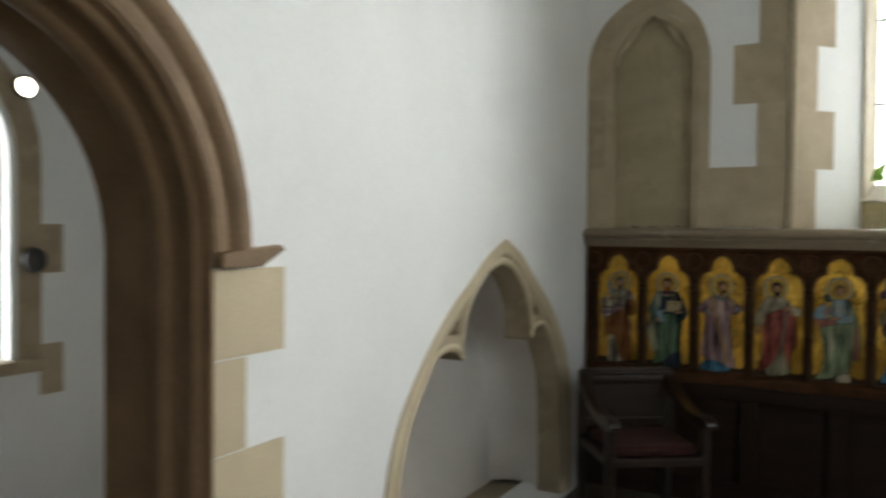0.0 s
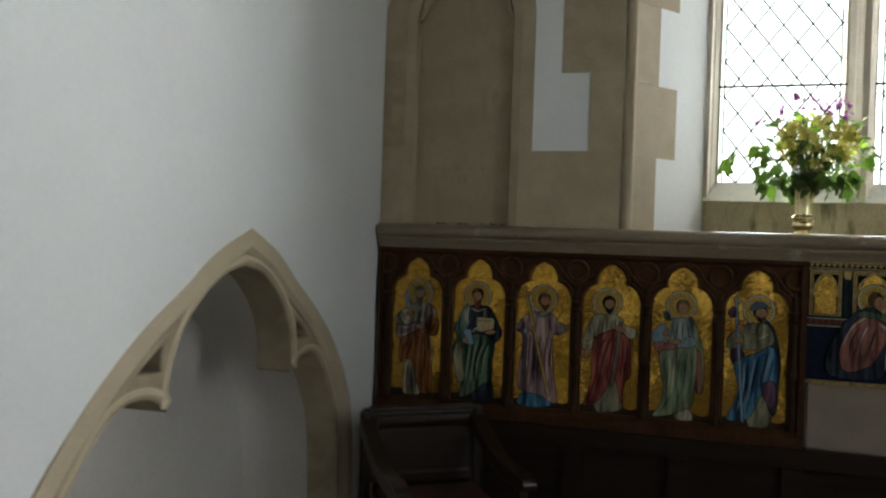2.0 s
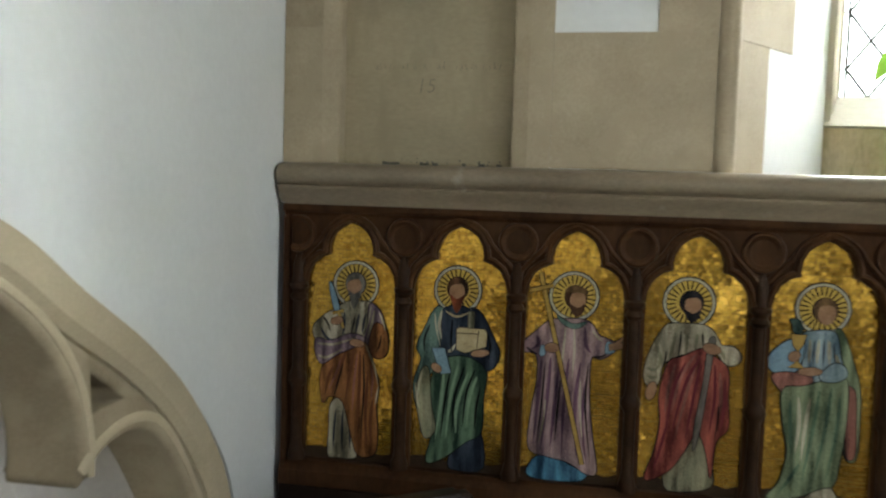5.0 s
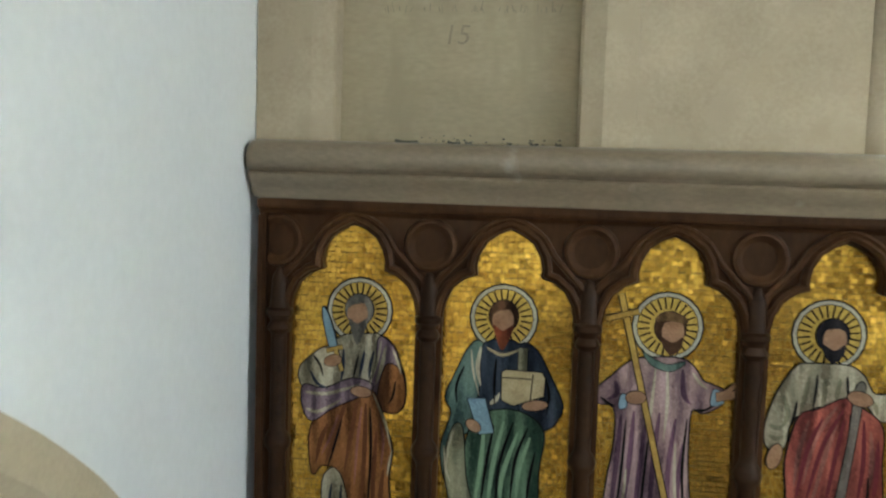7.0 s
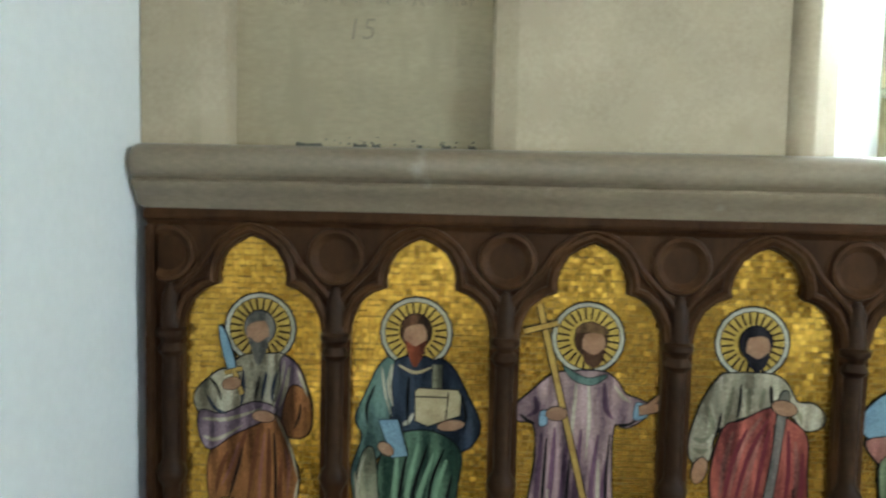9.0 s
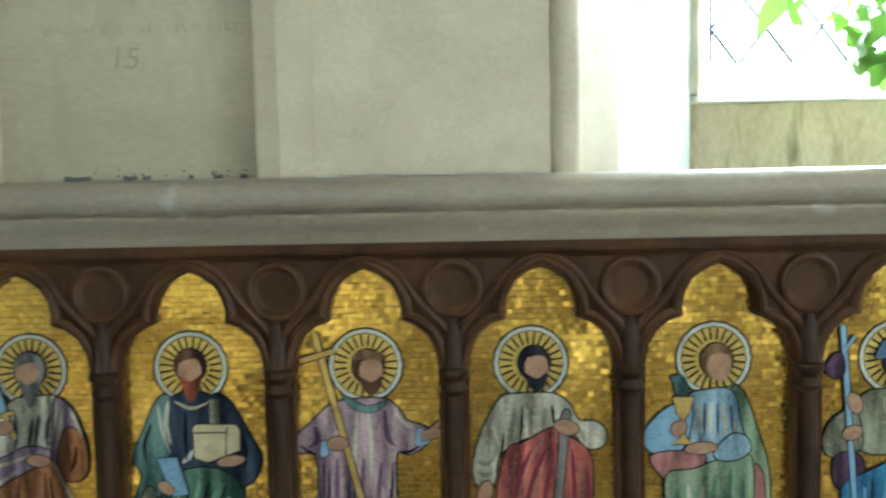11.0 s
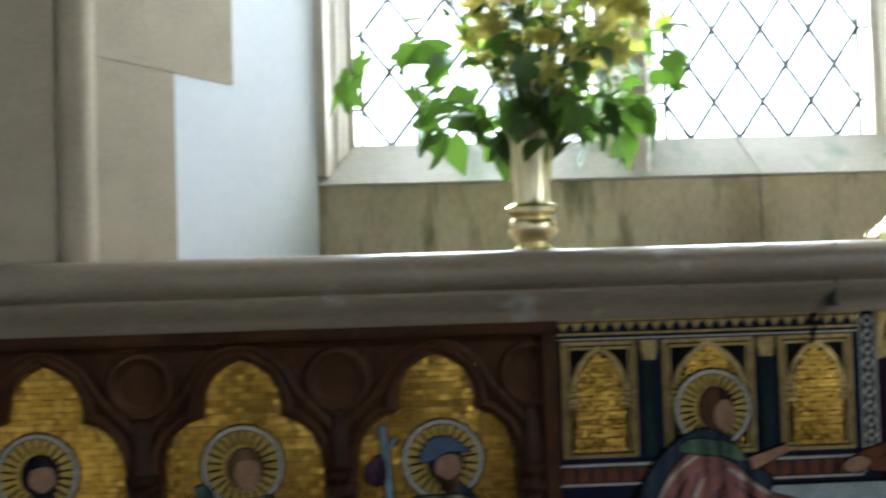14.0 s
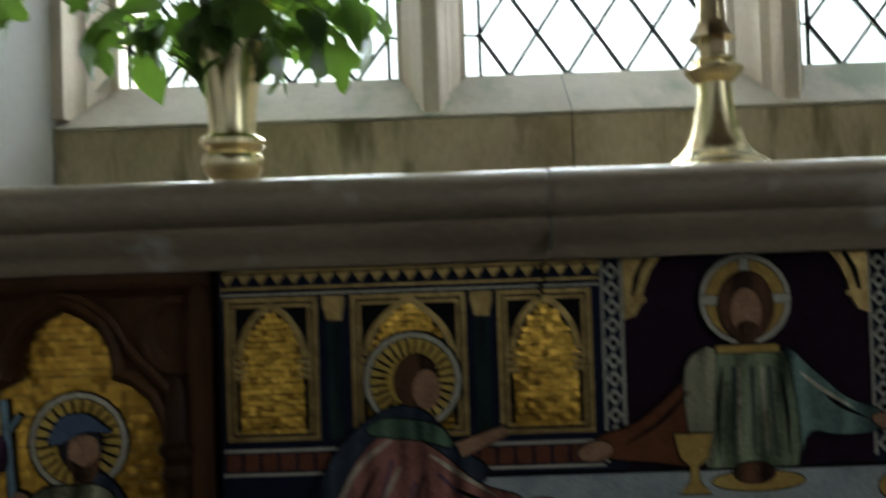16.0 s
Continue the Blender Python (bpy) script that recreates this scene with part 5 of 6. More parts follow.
for k, c in enumerate(BAYS):
    ground = part("mosaic_ground", block(c - 0.15, c + 0.15, 0.0352, 0.058, 0.78, 1.53, 0), GROUT, reredos)
    loose = [] if k in (1, 2, 3) else None
    t = part("gold_tesserae", tesserae(c - 0.142, c + 0.142, 0.79, 1.515, 0.0335, seed=k + 3, loose=loose), GOLD, ground, "glinting gold mosaic tesserae")
    t["kind"] = "stuff"
    for x, y, z, wid, hgt, tx, tz in loose or ():
        ob = new("tessera", TILE)
        ob.parent = ground
        ob.matrix_local = Matrix.LocRotScale((x, y, z), Euler((-math.atan(tz), 0, math.atan(tx))), (wid, 1, hgt))

# ---- central mosaic of the supper ----
supper = thing("central_mosaic", "dark mosaic panel of a supper scene with gold arched bays", "mosaic", (0, -0.024, 0))
X0, X1 = 2.006, 3.446
AX = (X0 + X1) / 2
part("mosaic_bed", block(X0, X1, 0.0400, 0.060, 1.02, 1.5525, 0), GROUT, supper)
part("purple_ground", block(2.56, 2 * AX - 2.56, 0.036, 0.0399, 1.25, 1.5525, 0), PURPLE, supper, "dark purple mosaic ground")
part("navy_ground", block(X0 + 0.001, 2.5595, 0.0365, 0.0399, 1.035, 1.5525, 0), NAVY, supper)
part("navy_ground", block(2 * AX - 2.5595, X1 - 0.001, 0.0365, 0.0399, 1.035, 1.5525, 0), NAVY, supper)


def mirrored(x0, x1):
    return ((x0, x1), (2 * AX - x1, 2 * AX - x0))


def bar_both(name, x0, x1, z0, z1, material, front=0.0335, back=0.0362, label=""):
    for a, b in mirrored(x0, x1):
        part(name, block(a, b, front, back, z0, z1, 0.0006), material, supper, label)


bar_both("border_line", X0 + 0.002, 2.528, 1.5475, 1.5515, GOLD_LINE)
bar_both("border_line", X0 + 0.002, 2.528, 1.5245, 1.5285, GOLD_LINE)
bar_both("border_line", X0 + 0.002, 2.528, 1.5165, 1.5195, HALO)
tri = pane("border_tile", [(-0.010, -0.007), (0.010, -0.007), (0.0, 0.008)])
tri.materials.clear()
tri.materials.append(GOLD_LINE)
for i in range(23):
    for x in (X0 + 0.014 + i * 0.0228, 2 * AX - (X0 + 0.014 + i * 0.0228)):
        ob = new("border_tile", tri)
        ob.parent, ob.location, ob.rotation_euler = supper, (x, 0.0345, 1.5385), (0, math.pi, 0)
for n, (a, b, apex) in enumerate(((2.015, 2.142, 1.500), (2.188, 2.345, 1.506), (2.388, 2.516, 1.500))):
    c, h = (a + b) / 2, (b - a) / 2
    for m in (1, -1):
        cc = c if m == 1 else 2 * AX - c
        frame_loops = [[(cc - h, 1.318), (cc + h, 1.318), (cc + h, 1.5135), (cc - h, 1.5135)], [(cc - h + 0.006, 1.324), (cc + h - 0.006, 1.324), (cc + h - 0.006, 1.5075), (cc - h + 0.006, 1.5075)]]
        part("bay_frame", plate(frame_loops, -0.0325, -0.0362, EAST), GOLD_LINE, supper, "pale gold mosaic frame line")
        part("bay_ground", plate([[(cc - h + 0.0062, 1.3242), (cc + h - 0.0062, 1.3242), (cc + h - 0.0062, 1.5073), (cc - h + 0.0062, 1.5073)]], -0.0348, -0.0364, EAST), INK, supper)
        part("bay_line", plate([[(cc - h + 0.009, 1.327), (cc + h - 0.009, 1.327), (cc + h - 0.009, 1.5045), (cc - h + 0.009, 1.5045)], [(cc - h + 0.0135, 1.3315), (cc + h - 0.0135, 1.3315), (cc + h - 0.0135, 1.500), (cc - h + 0.0135, 1.500)]], -0.0335, -0.0349, EAST), GOLD_LINE, supper)
        hw = h - 0.020
        inner = [(cc - hw, 1.328), (cc - hw, 1.43)] + smooth_line([(cc - hw, 1.43), (cc - hw * 0.82, 1.462), (cc - hw * 0.42, 1.488), (cc, apex)], 4)[1:] + smooth_line([(cc, apex), (cc + hw * 0.42, 1.488), (cc + hw * 0.82, 1.462), (cc + hw, 1.43)], 4)[1:] + [(cc + hw, 1.328)]
        part("bay_arch", loft(inner[1:-1], [(0.006, -0.0362), (0.006, -0.0315), (-0.002, -0.031), (-0.003, -0.0362)], EAST), GOLD_LINE, supper)
        for s in (1, -1):
            for z in (1.421, 1.411, 1.402):
                part("bay_capital", block(cc + s * hw - 0.008, cc + s * hw + 0.008, 0.0295, 0.0362, z, z + 0.006, 0.001), GOLD_LINE, supper)
        # gold tiles cut to the arch
        me = tesserae(cc - hw, cc + hw, 1.328, apex, 0.0330, size=0.0078, seed=40 + n + (10 if m < 0 else 0), lean=0.015)
        bm = bmesh.new()
        bm.from_mesh(me)
        bpy.data.meshes.remove(me)

        def top(u):
            u = min(abs(u - cc) / hw, 1)
            return 1.43 + (apex - 1.43) * (1 - u ** 1.7) ** 0.9
        bmesh.ops.delete(bm, geom=[f for f in bm.faces if f.calc_center_median().z > top(f.calc_center_median().x) - 0.004], context="FACES")
        bed = part("bay_ground", plate([inner], -0.0352, -0.0358, EAST), GROUT, supper)
        t = part("gold_tesserae", bm, GOLD, bed)
        t["kind"] = "stuff"
for x in (2.1645, 2.3665):
    for m in (1, -1):
        c = x if m == 1 else 2 * AX - x
        col = part("colonnette", block(c - 0.010, c + 0.010, 0.0325, 0.0362, 1.318, 1.478, 0.002), GREEN_DARK, supper, "dark green mosaic colonnette")
        part("colonnette_capital", plate([[(c - 0.010, 1.480), (c + 0.010, 1.480), (c + 0.011, 1.488), (c + 0.015, 1.500), (c + 0.015, 1.5135), (c - 0.015, 1.5135), (c - 0.015, 1.500), (c - 0.011, 1.488)]], -0.031, -0.0362, EAST), GOLD_LINE, col, "gold leaf capital")
bar_both("border_line", X0 + 0.002, 2.528, 1.303, 1.3075, HALO)
bar_both("border_line", X0 + 0.002, 2.528, 1.2705, 1.2745, HALO)
for i in range(21):
    x = X0 + 0.006 + i * 0.0248
    for a, b in mirrored(x, x + 0.0205):
        part("border_tile", block(a, b, 0.034, 0.0362, 1.277, 1.3005, 0.0008), RUST, supper)
# chain border beside the middle arch and its bracket
bar_both("border_line", 2.5300, 2.5335, 1.275, 1.5515, HALO)
bar_both("border_line", 2.5555, 2.5595, 1.275, 1.5515, HALO)
for i in range(11):
    z = 1.29 + i * 0.0245
    for x in (2.5445, 2 * AX - 2.5445):
        dia = part("border_tile", lathe([(0.0, 0.0), (0.0105, 0.0), (0.0105, 0.003), (0.0, 0.003)], 4, Matrix.Translation((x, 0.0365, z)) @ FACE @ Matrix.Scale(1.15, 4, (0, 1, 0))), HALO, supper)
        part("border_tile", block(x - 0.004, x + 0.004, 0.0325, 0.0335, z - 0.004, z + 0.004, 0), INK, dia)
for m in (1, -1):
    f = (lambda x: x) if m == 1 else (lambda x: 2 * AX - x)
    part("arch_bracket", plate([[(f(2.5605), 1.5515), (f(2.612), 1.5515), (f(2.600), 1.537), (f(2.590), 1.515), (f(2.586), 1.500), (f(2.590), 1.498), (f(2.590), 1.492), (f(2.583), 1.488), (f(2.575), 1.473), (f(2.5605), 1.468)]], -0.031, -0.0362, EAST), GOLD_LINE, supper, "pale mosaic arch bracket")
    part("arch_line", plate([[(f(2.588), 1.5515), (f(2.596), 1.5515), (f(2.584), 1.53), (f(2.575), 1.50), (f(2.570), 1.50), (f(2.575), 1.528)]], -0.0305, -0.0312, EAST), INK, supper)
table = Picture(AX, 0.0266)
table.deep = 0.0097
table.shape([(-0.36, 1.262), (0.36, 1.262), (0.40, 1.245), (0.42, 1.10), (-0.42, 1.10), (-0.40, 1.245)], LINEN, 0.003, False)
table.shape([(-0.106, 1.312), (-0.054, 1.312), (-0.062, 1.28), (-0.075, 1.268), (-0.074, 1.248), (-0.058, 1.232), (-0.102, 1.232), (-0.086, 1.248), (-0.085, 1.268), (-0.098, 1.28)], "gold", 0.002, False)
table.oval(0.005, 1.247, 0.062, 0.013, "gold", 0.002)
table.oval(0.0, 1.258, 0.028, 0.014, "brown_hair", 0.0015)
table.oval(0.19, 1.235, 0.024, 0.018, "gold", 0.002)
table.done("mosaic_table", supper, "mosaic table with white cloth, chalice and dish")
host = Picture(2.724, 0.0300)
host.deep = 0.006
host.oval(0.0, 1.4905, 0.062, 0.062, HALO, 0.0022)
host.oval(0.0, 1.4905, 0.054, 0.054, "gold", 0.0015)
host.bar((-0.06, 1.4905), (0.06, 1.4905), 0.012, HALO, 0.001)
host.bar((0.0, 1.545), (0.0, 1.49), 0.012, HALO, 0.001)
host.shape([(-0.055, 1.415), (-0.09, 1.38), (-0.15, 1.33), (-0.205, 1.31), (-0.20, 1.285), (-0.13, 1.275), (-0.06, 1.27), (-0.05, 1.33)], "rust_dark", 0.0022)
host.shape([(0.05, 1.42), (0.085, 1.395), (0.13, 1.355), (0.175, 1.335), (0.17, 1.31), (0.12, 1.305), (0.08, 1.31), (0.06, 1.27), (0.04, 1.33)], "teal", 0.0022)
host.shape([(-0.04, 1.425), (0.04, 1.425), (0.058, 1.38), (0.062, 1.268), (0.0, 1.262), (-0.062, 1.268), (-0.058, 1.38)], "sage", 0.0022)
host.shape([(-0.045, 1.425), (-0.085, 1.40), (-0.08, 1.30), (-0.055, 1.27), (-0.048, 1.34)], "olive", 0.002)
strokes(host, "ink", [((-0.035, 1.40), (-0.042, 1.34), (-0.044, 1.275)), ((0.044, 1.39), (0.05, 1.34), (0.052, 1.28)), ((-0.08, 1.37), (-0.12, 1.33), (-0.17, 1.30)), ((0.09, 1.375), (0.12, 1.345), (0.16, 1.325))], 0.006)
strokes(host, "white", [((-0.012, 1.40), (-0.014, 1.34), (-0.014, 1.28)), ((0.018, 1.40), (0.02, 1.34), (0.022, 1.28)), ((0.07, 1.39), (0.10, 1.365), (0.14, 1.34))], 0.006)
folds(host, "navy", [((-0.02, 1.40), (-0.024, 1.28)), ((0.005, 1.40), (0.004, 1.28)), ((0.028, 1.40), (0.034, 1.28))], 0.004)
host.bar((-0.042, 1.424), (0.042, 1.424), 0.010, "gold", 0.0015)
host.oval(-0.21, 1.292, 0.024, 0.013, "skin", 0.0015, 10)
host.oval(0.19, 1.318, 0.028, 0.011, "skin", 0.0015, -20)
host.oval(0.0, 1.482, 0.037, 0.047, "brown_hair", 0.0015)
host.oval(0.0, 1.474, 0.021, 0.032, "skin", 0)
host.oval(0.0, 1.446, 0.018, 0.016, "brown_hair", 0)
host.done("mosaic_figure", supper, "mosaic robed figure with crossed halo")
guest = Picture(2.27, 0.0288)
guest.deep = 0.0075
guest.halo(0.0, 1.395, 0.066, 28)
guest.shape([(-0.03, 1.36), (0.02, 1.35), (0.045, 1.31), (0.10, 1.27), (0.06, 1.22), (0.05, 1.15), (0.03, 1.06), (-0.16, 1.06), (-0.175, 1.16), (-0.13, 1.26), (-0.09, 1.32)], "navy", 0.0025)
guest.shape([(-0.02, 1.325), (0.03, 1.30), (0.085, 1.255), (0.14, 1.235), (0.13, 1.215), (0.05, 1.21), (0.0, 1.12), (-0.10, 1.08), (-0.13, 1.16), (-0.10, 1.25), (-0.06, 1.31)], "rose", 0.0022)
strokes(guest, "white", [((-0.03, 1.318), (-0.085, 1.27), (-0.125, 1.17)), ((0.02, 1.295), (0.06, 1.268), (0.11, 1.236)), ((-0.02, 1.28), (-0.05, 1.22), (-0.06, 1.15))], 0.007)
strokes(guest, "ink", [((-0.05, 1.28), (-0.085, 1.21), (-0.09, 1.13)), ((0.01, 1.27), (-0.005, 1.21), (-0.02, 1.15)), ((0.05, 1.25), (0.08, 1.235), (0.11, 1.225))], 0.006)
folds(guest, "plum", [((-0.03, 1.29), (-0.08, 1.13)), ((0.0, 1.26), (-0.03, 1.14)), ((0.03, 1.27), (0.08, 1.22))], 0.006)
guest.shape([(-0.04, 1.345), (0.03, 1.335), (0.05, 1.305), (0.01, 1.315), (-0.06, 1.325)], "green", 0.002)
guest.bar((0.06, 1.30), (0.125, 1.325), 0.022, "skin", 0.0018, 0.6)
guest.oval(0.005, 1.395, 0.030, 0.036, "brown_hair", 0.0015)
guest.oval(0.019, 1.383, 0.019, 0.027, "skin", 0)
guest.oval(0.165, 1.222, 0.026, 0.011, "skin", 0.0015, 6)
guest.done("mosaic_figure", supper, "mosaic seated figure with rayed halo leaning to the table")
part("lower_border", block(X0 + 0.002, X1 - 0.002, 0.032, 0.0395, 1.018, 1.034, 0.002), GOLD_LINE, supper, "pale dotted border")
part("stone_plinth", block(X0 + 0.001, X1 - 0.001, 0.0, 0.059, 0.731, 1.016, 0.012), PLINTH, supper, "plain buff stone plinth")

# settlement crack down through the border and the third small bay
crack = [(2.4535, 1.552), (2.4500, 1.540), (2.4545, 1.528), (2.4480, 1.516), (2.4500, 1.508), (2.4440, 1.499)]
part("crack", plate([[(x - 0.0022 - 0.001 * (i % 2), z) for i, (x, z) in enumerate(crack)] + [(x + 0.0025, z) for x, z in reversed(crack)]], -0.0292, -0.0330, EAST), INK, supper, "dark settlement crack")

# ---- panelling below the reredos ----
panel = thing("wall_panelling", "dark stained oak panelling below the reredos", "panelling", (0, 0, 0), kind="structure")
part("panel_back", block(-0.005, 5.4, 0.008, 0.036, 0.0, 0.7295, 0), OAK, panel)
part("panel_rail", block(-0.005, 5.4, -0.026, 0.008, 0.64, 0.729, 0.006), OAK, panel)
part("panel_rail", block(-0.005, 5.4, -0.026, 0.008, 0.0, 0.14, 0.006), OAK, panel)
for i in range(12):
    x = 0.0 + i * 0.48
    part("panel_stile", block(x, x + 0.09, -0.025, 0.008, 0.14, 0.64, 0.005), OAK, panel)

# ---- vase of flowers ----
def vase_profile():
    return [(0.0, 0.0), (0.037, 0.0), (0.039, 0.004), (0.034, 0.010), (0.030, 0.016), (0.036, 0.022), (0.046, 0.032), (0.050, 0.044), (0.047, 0.056), (0.040, 0.062), (0.044, 0.068), (0.050, 0.072), (0.051, 0.080), (0.047, 0.085), (0.038, 0.088), (0.036, 0.096), (0.0375, 0.13), (0.043, 0.175), (0.0495, 0.208), (0.057, 0.224), (0.0575, 0.228), (0.053, 0.226), (0.045, 0.20), (0.030, 0.12), (0.0, 0.115)]


def leaf_mesh(name, length, width, fold, droop, lobes=0):
    me = bpy.data.meshes.new(name)
    verts, faces = [], []
    n = 8
    for i in range(n + 1):
        t = i / n
        w = width * math.sin(math.pi * min(1, t ** 0.75)) * (1 + (0.18 * math.sin(t * math.pi * lobes) if lobes else 0)) + 0.0003
        z = -droop * t * t
        verts += [(-w, length * t - (0.1 * w if lobes else 0), z + fold * w), (0, length * t, z), (w, length * t, z + fold * w)]
    for i in range(n):
        a = i * 3
        faces += [(a, a + 1, a + 4, a + 3), (a + 1, a + 2, a + 5, a + 4)]
    me.from_pydata(verts, [], faces)
    me.polygons.foreach_set("use_smooth", [True] * len(me.polygons))
    return me


def flower_mesh(name, petals, r, cup):
    verts, faces = [], []
    for k in range(petals):
        a = 2 * math.pi * k / petals
        d, s = Vector((math.cos(a), math.sin(a), 0)), Vector((-math.sin(a), math.cos(a), 0))
        i = len(verts)
        for t, w in ((0.0, 0.06), (0.35, 0.20), (0.7, 0.15), (1.0, 0.015)):
            c = d * r * t + Vector((0, 0, cup * t * t * r))
            verts += [tuple(c - s * w * r), tuple(c + s * w * r)]
        faces += [(i + 2 * j, i + 2 * j + 1, i + 2 * j + 3, i + 2 * j + 2) for j in range(3)]
    me = bpy.data.meshes.new(name)
    me.from_pydata(verts, [], faces)
    me.polygons.foreach_set("use_smooth", [True] * len(me.polygons))
    return me


def stem_mesh(tip, base_h):
    """One thin arching stem from the vase to its tip."""
    bm = bmesh.new()
    a, b = Vector((tip[0] * 0.06, tip[1] * 0.06, base_h)), Vector(tip)
    mid = Vector((b.x * 0.35, b.y * 0.35, a.z + (b.z - a.z) * 0.6 + 0.04))
    rows = []
    for i in range(6):
        t = i / 5
        p = a * (1 - t) ** 2 + mid * 2 * t * (1 - t) + b * t * t
        r = 0.0028 - 0.0013 * t
        rows.append([bm.verts.new(p + Vector((r * math.cos(k * 2.094), r * math.sin(k * 2.094), 0))) for k in range(3)])
    for q, w in zip(rows, rows[1:]):
        for k in range(3):
            bm.faces.new((q[k], q[(k + 1) % 3], w[(k + 1) % 3], w[k]))
    return bm


def lobed_leaf(name, size, lobes, depth, curl):
    """A flat-lobed leaf: a fan of points round its stalk, arched a little."""
    verts, n = [(0, size * 0.42, 0)], 26
    for i in range(n):
        a = 2 * math.pi * i / n - math.pi / 2
        r = size * (0.46 + depth * math.cos(lobes * (a - math.pi / 2))) * (0.55 if i == 0 else 1)
        x, y = r * math.cos(a), size * 0.42 + r * math.sin(a) * 1.12
        verts.append((x, y, -curl * (x * x + (y - size * 0.3) ** 2) / size + 0.12 * abs(x)))
    me = bpy.data.meshes.new(name)
    me.from_pydata(verts, [], [(0, i + 1, (i + 1) % n + 1) for i in range(n)])
    me.polygons.foreach_set("use_smooth", [True] * len(me.polygons))
    return me


LEAVES = [leaf_mesh("leaf", 0.090, 0.031, 0.25, 0.020, 0), leaf_mesh("leaf", 0.078, 0.027, 0.18, 0.026, 0), lobed_leaf("leaf", 0.058, 3, 0.12, 0.5), lobed_leaf("leaf", 0.044, 5, 0.10, 0.4), lobed_leaf("leaf", 0.064, 5, 0.11, 0.7), lobed_leaf("leaf", 0.050, 3, 0.13, 0.9)]
for me in LEAVES:
    me.materials.append(LEAF)
PALE = [leaf_mesh("leaf", 0.050, 0.015, 0.2, 0.012, 0), lobed_leaf("leaf", 0.040, 5, 0.09, 0.4)]
for me in PALE:
    me.materials.append(LEAF_PALE)
BERRY = lathe([(0.0, -0.005), (0.004, -0.003), (0.005, 0.0), (0.004, 0.003), (0.0, 0.005)], 6)
BERRY_ME = bpy.data.meshes.new("berry")
BERRY.to_mesh(BERRY_ME)
BERRY.free()
BERRY_ME.materials.append(PETAL_PURPLE)
YELLOW = flower_mesh("flower", 6, 0.030, 0.5)
YELLOW.materials.append(PETAL_YELLOW)
VIOLET = flower_mesh("flower", 7, 0.021, 0.8)
VIOLET.materials.append(PETAL_PURPLE)


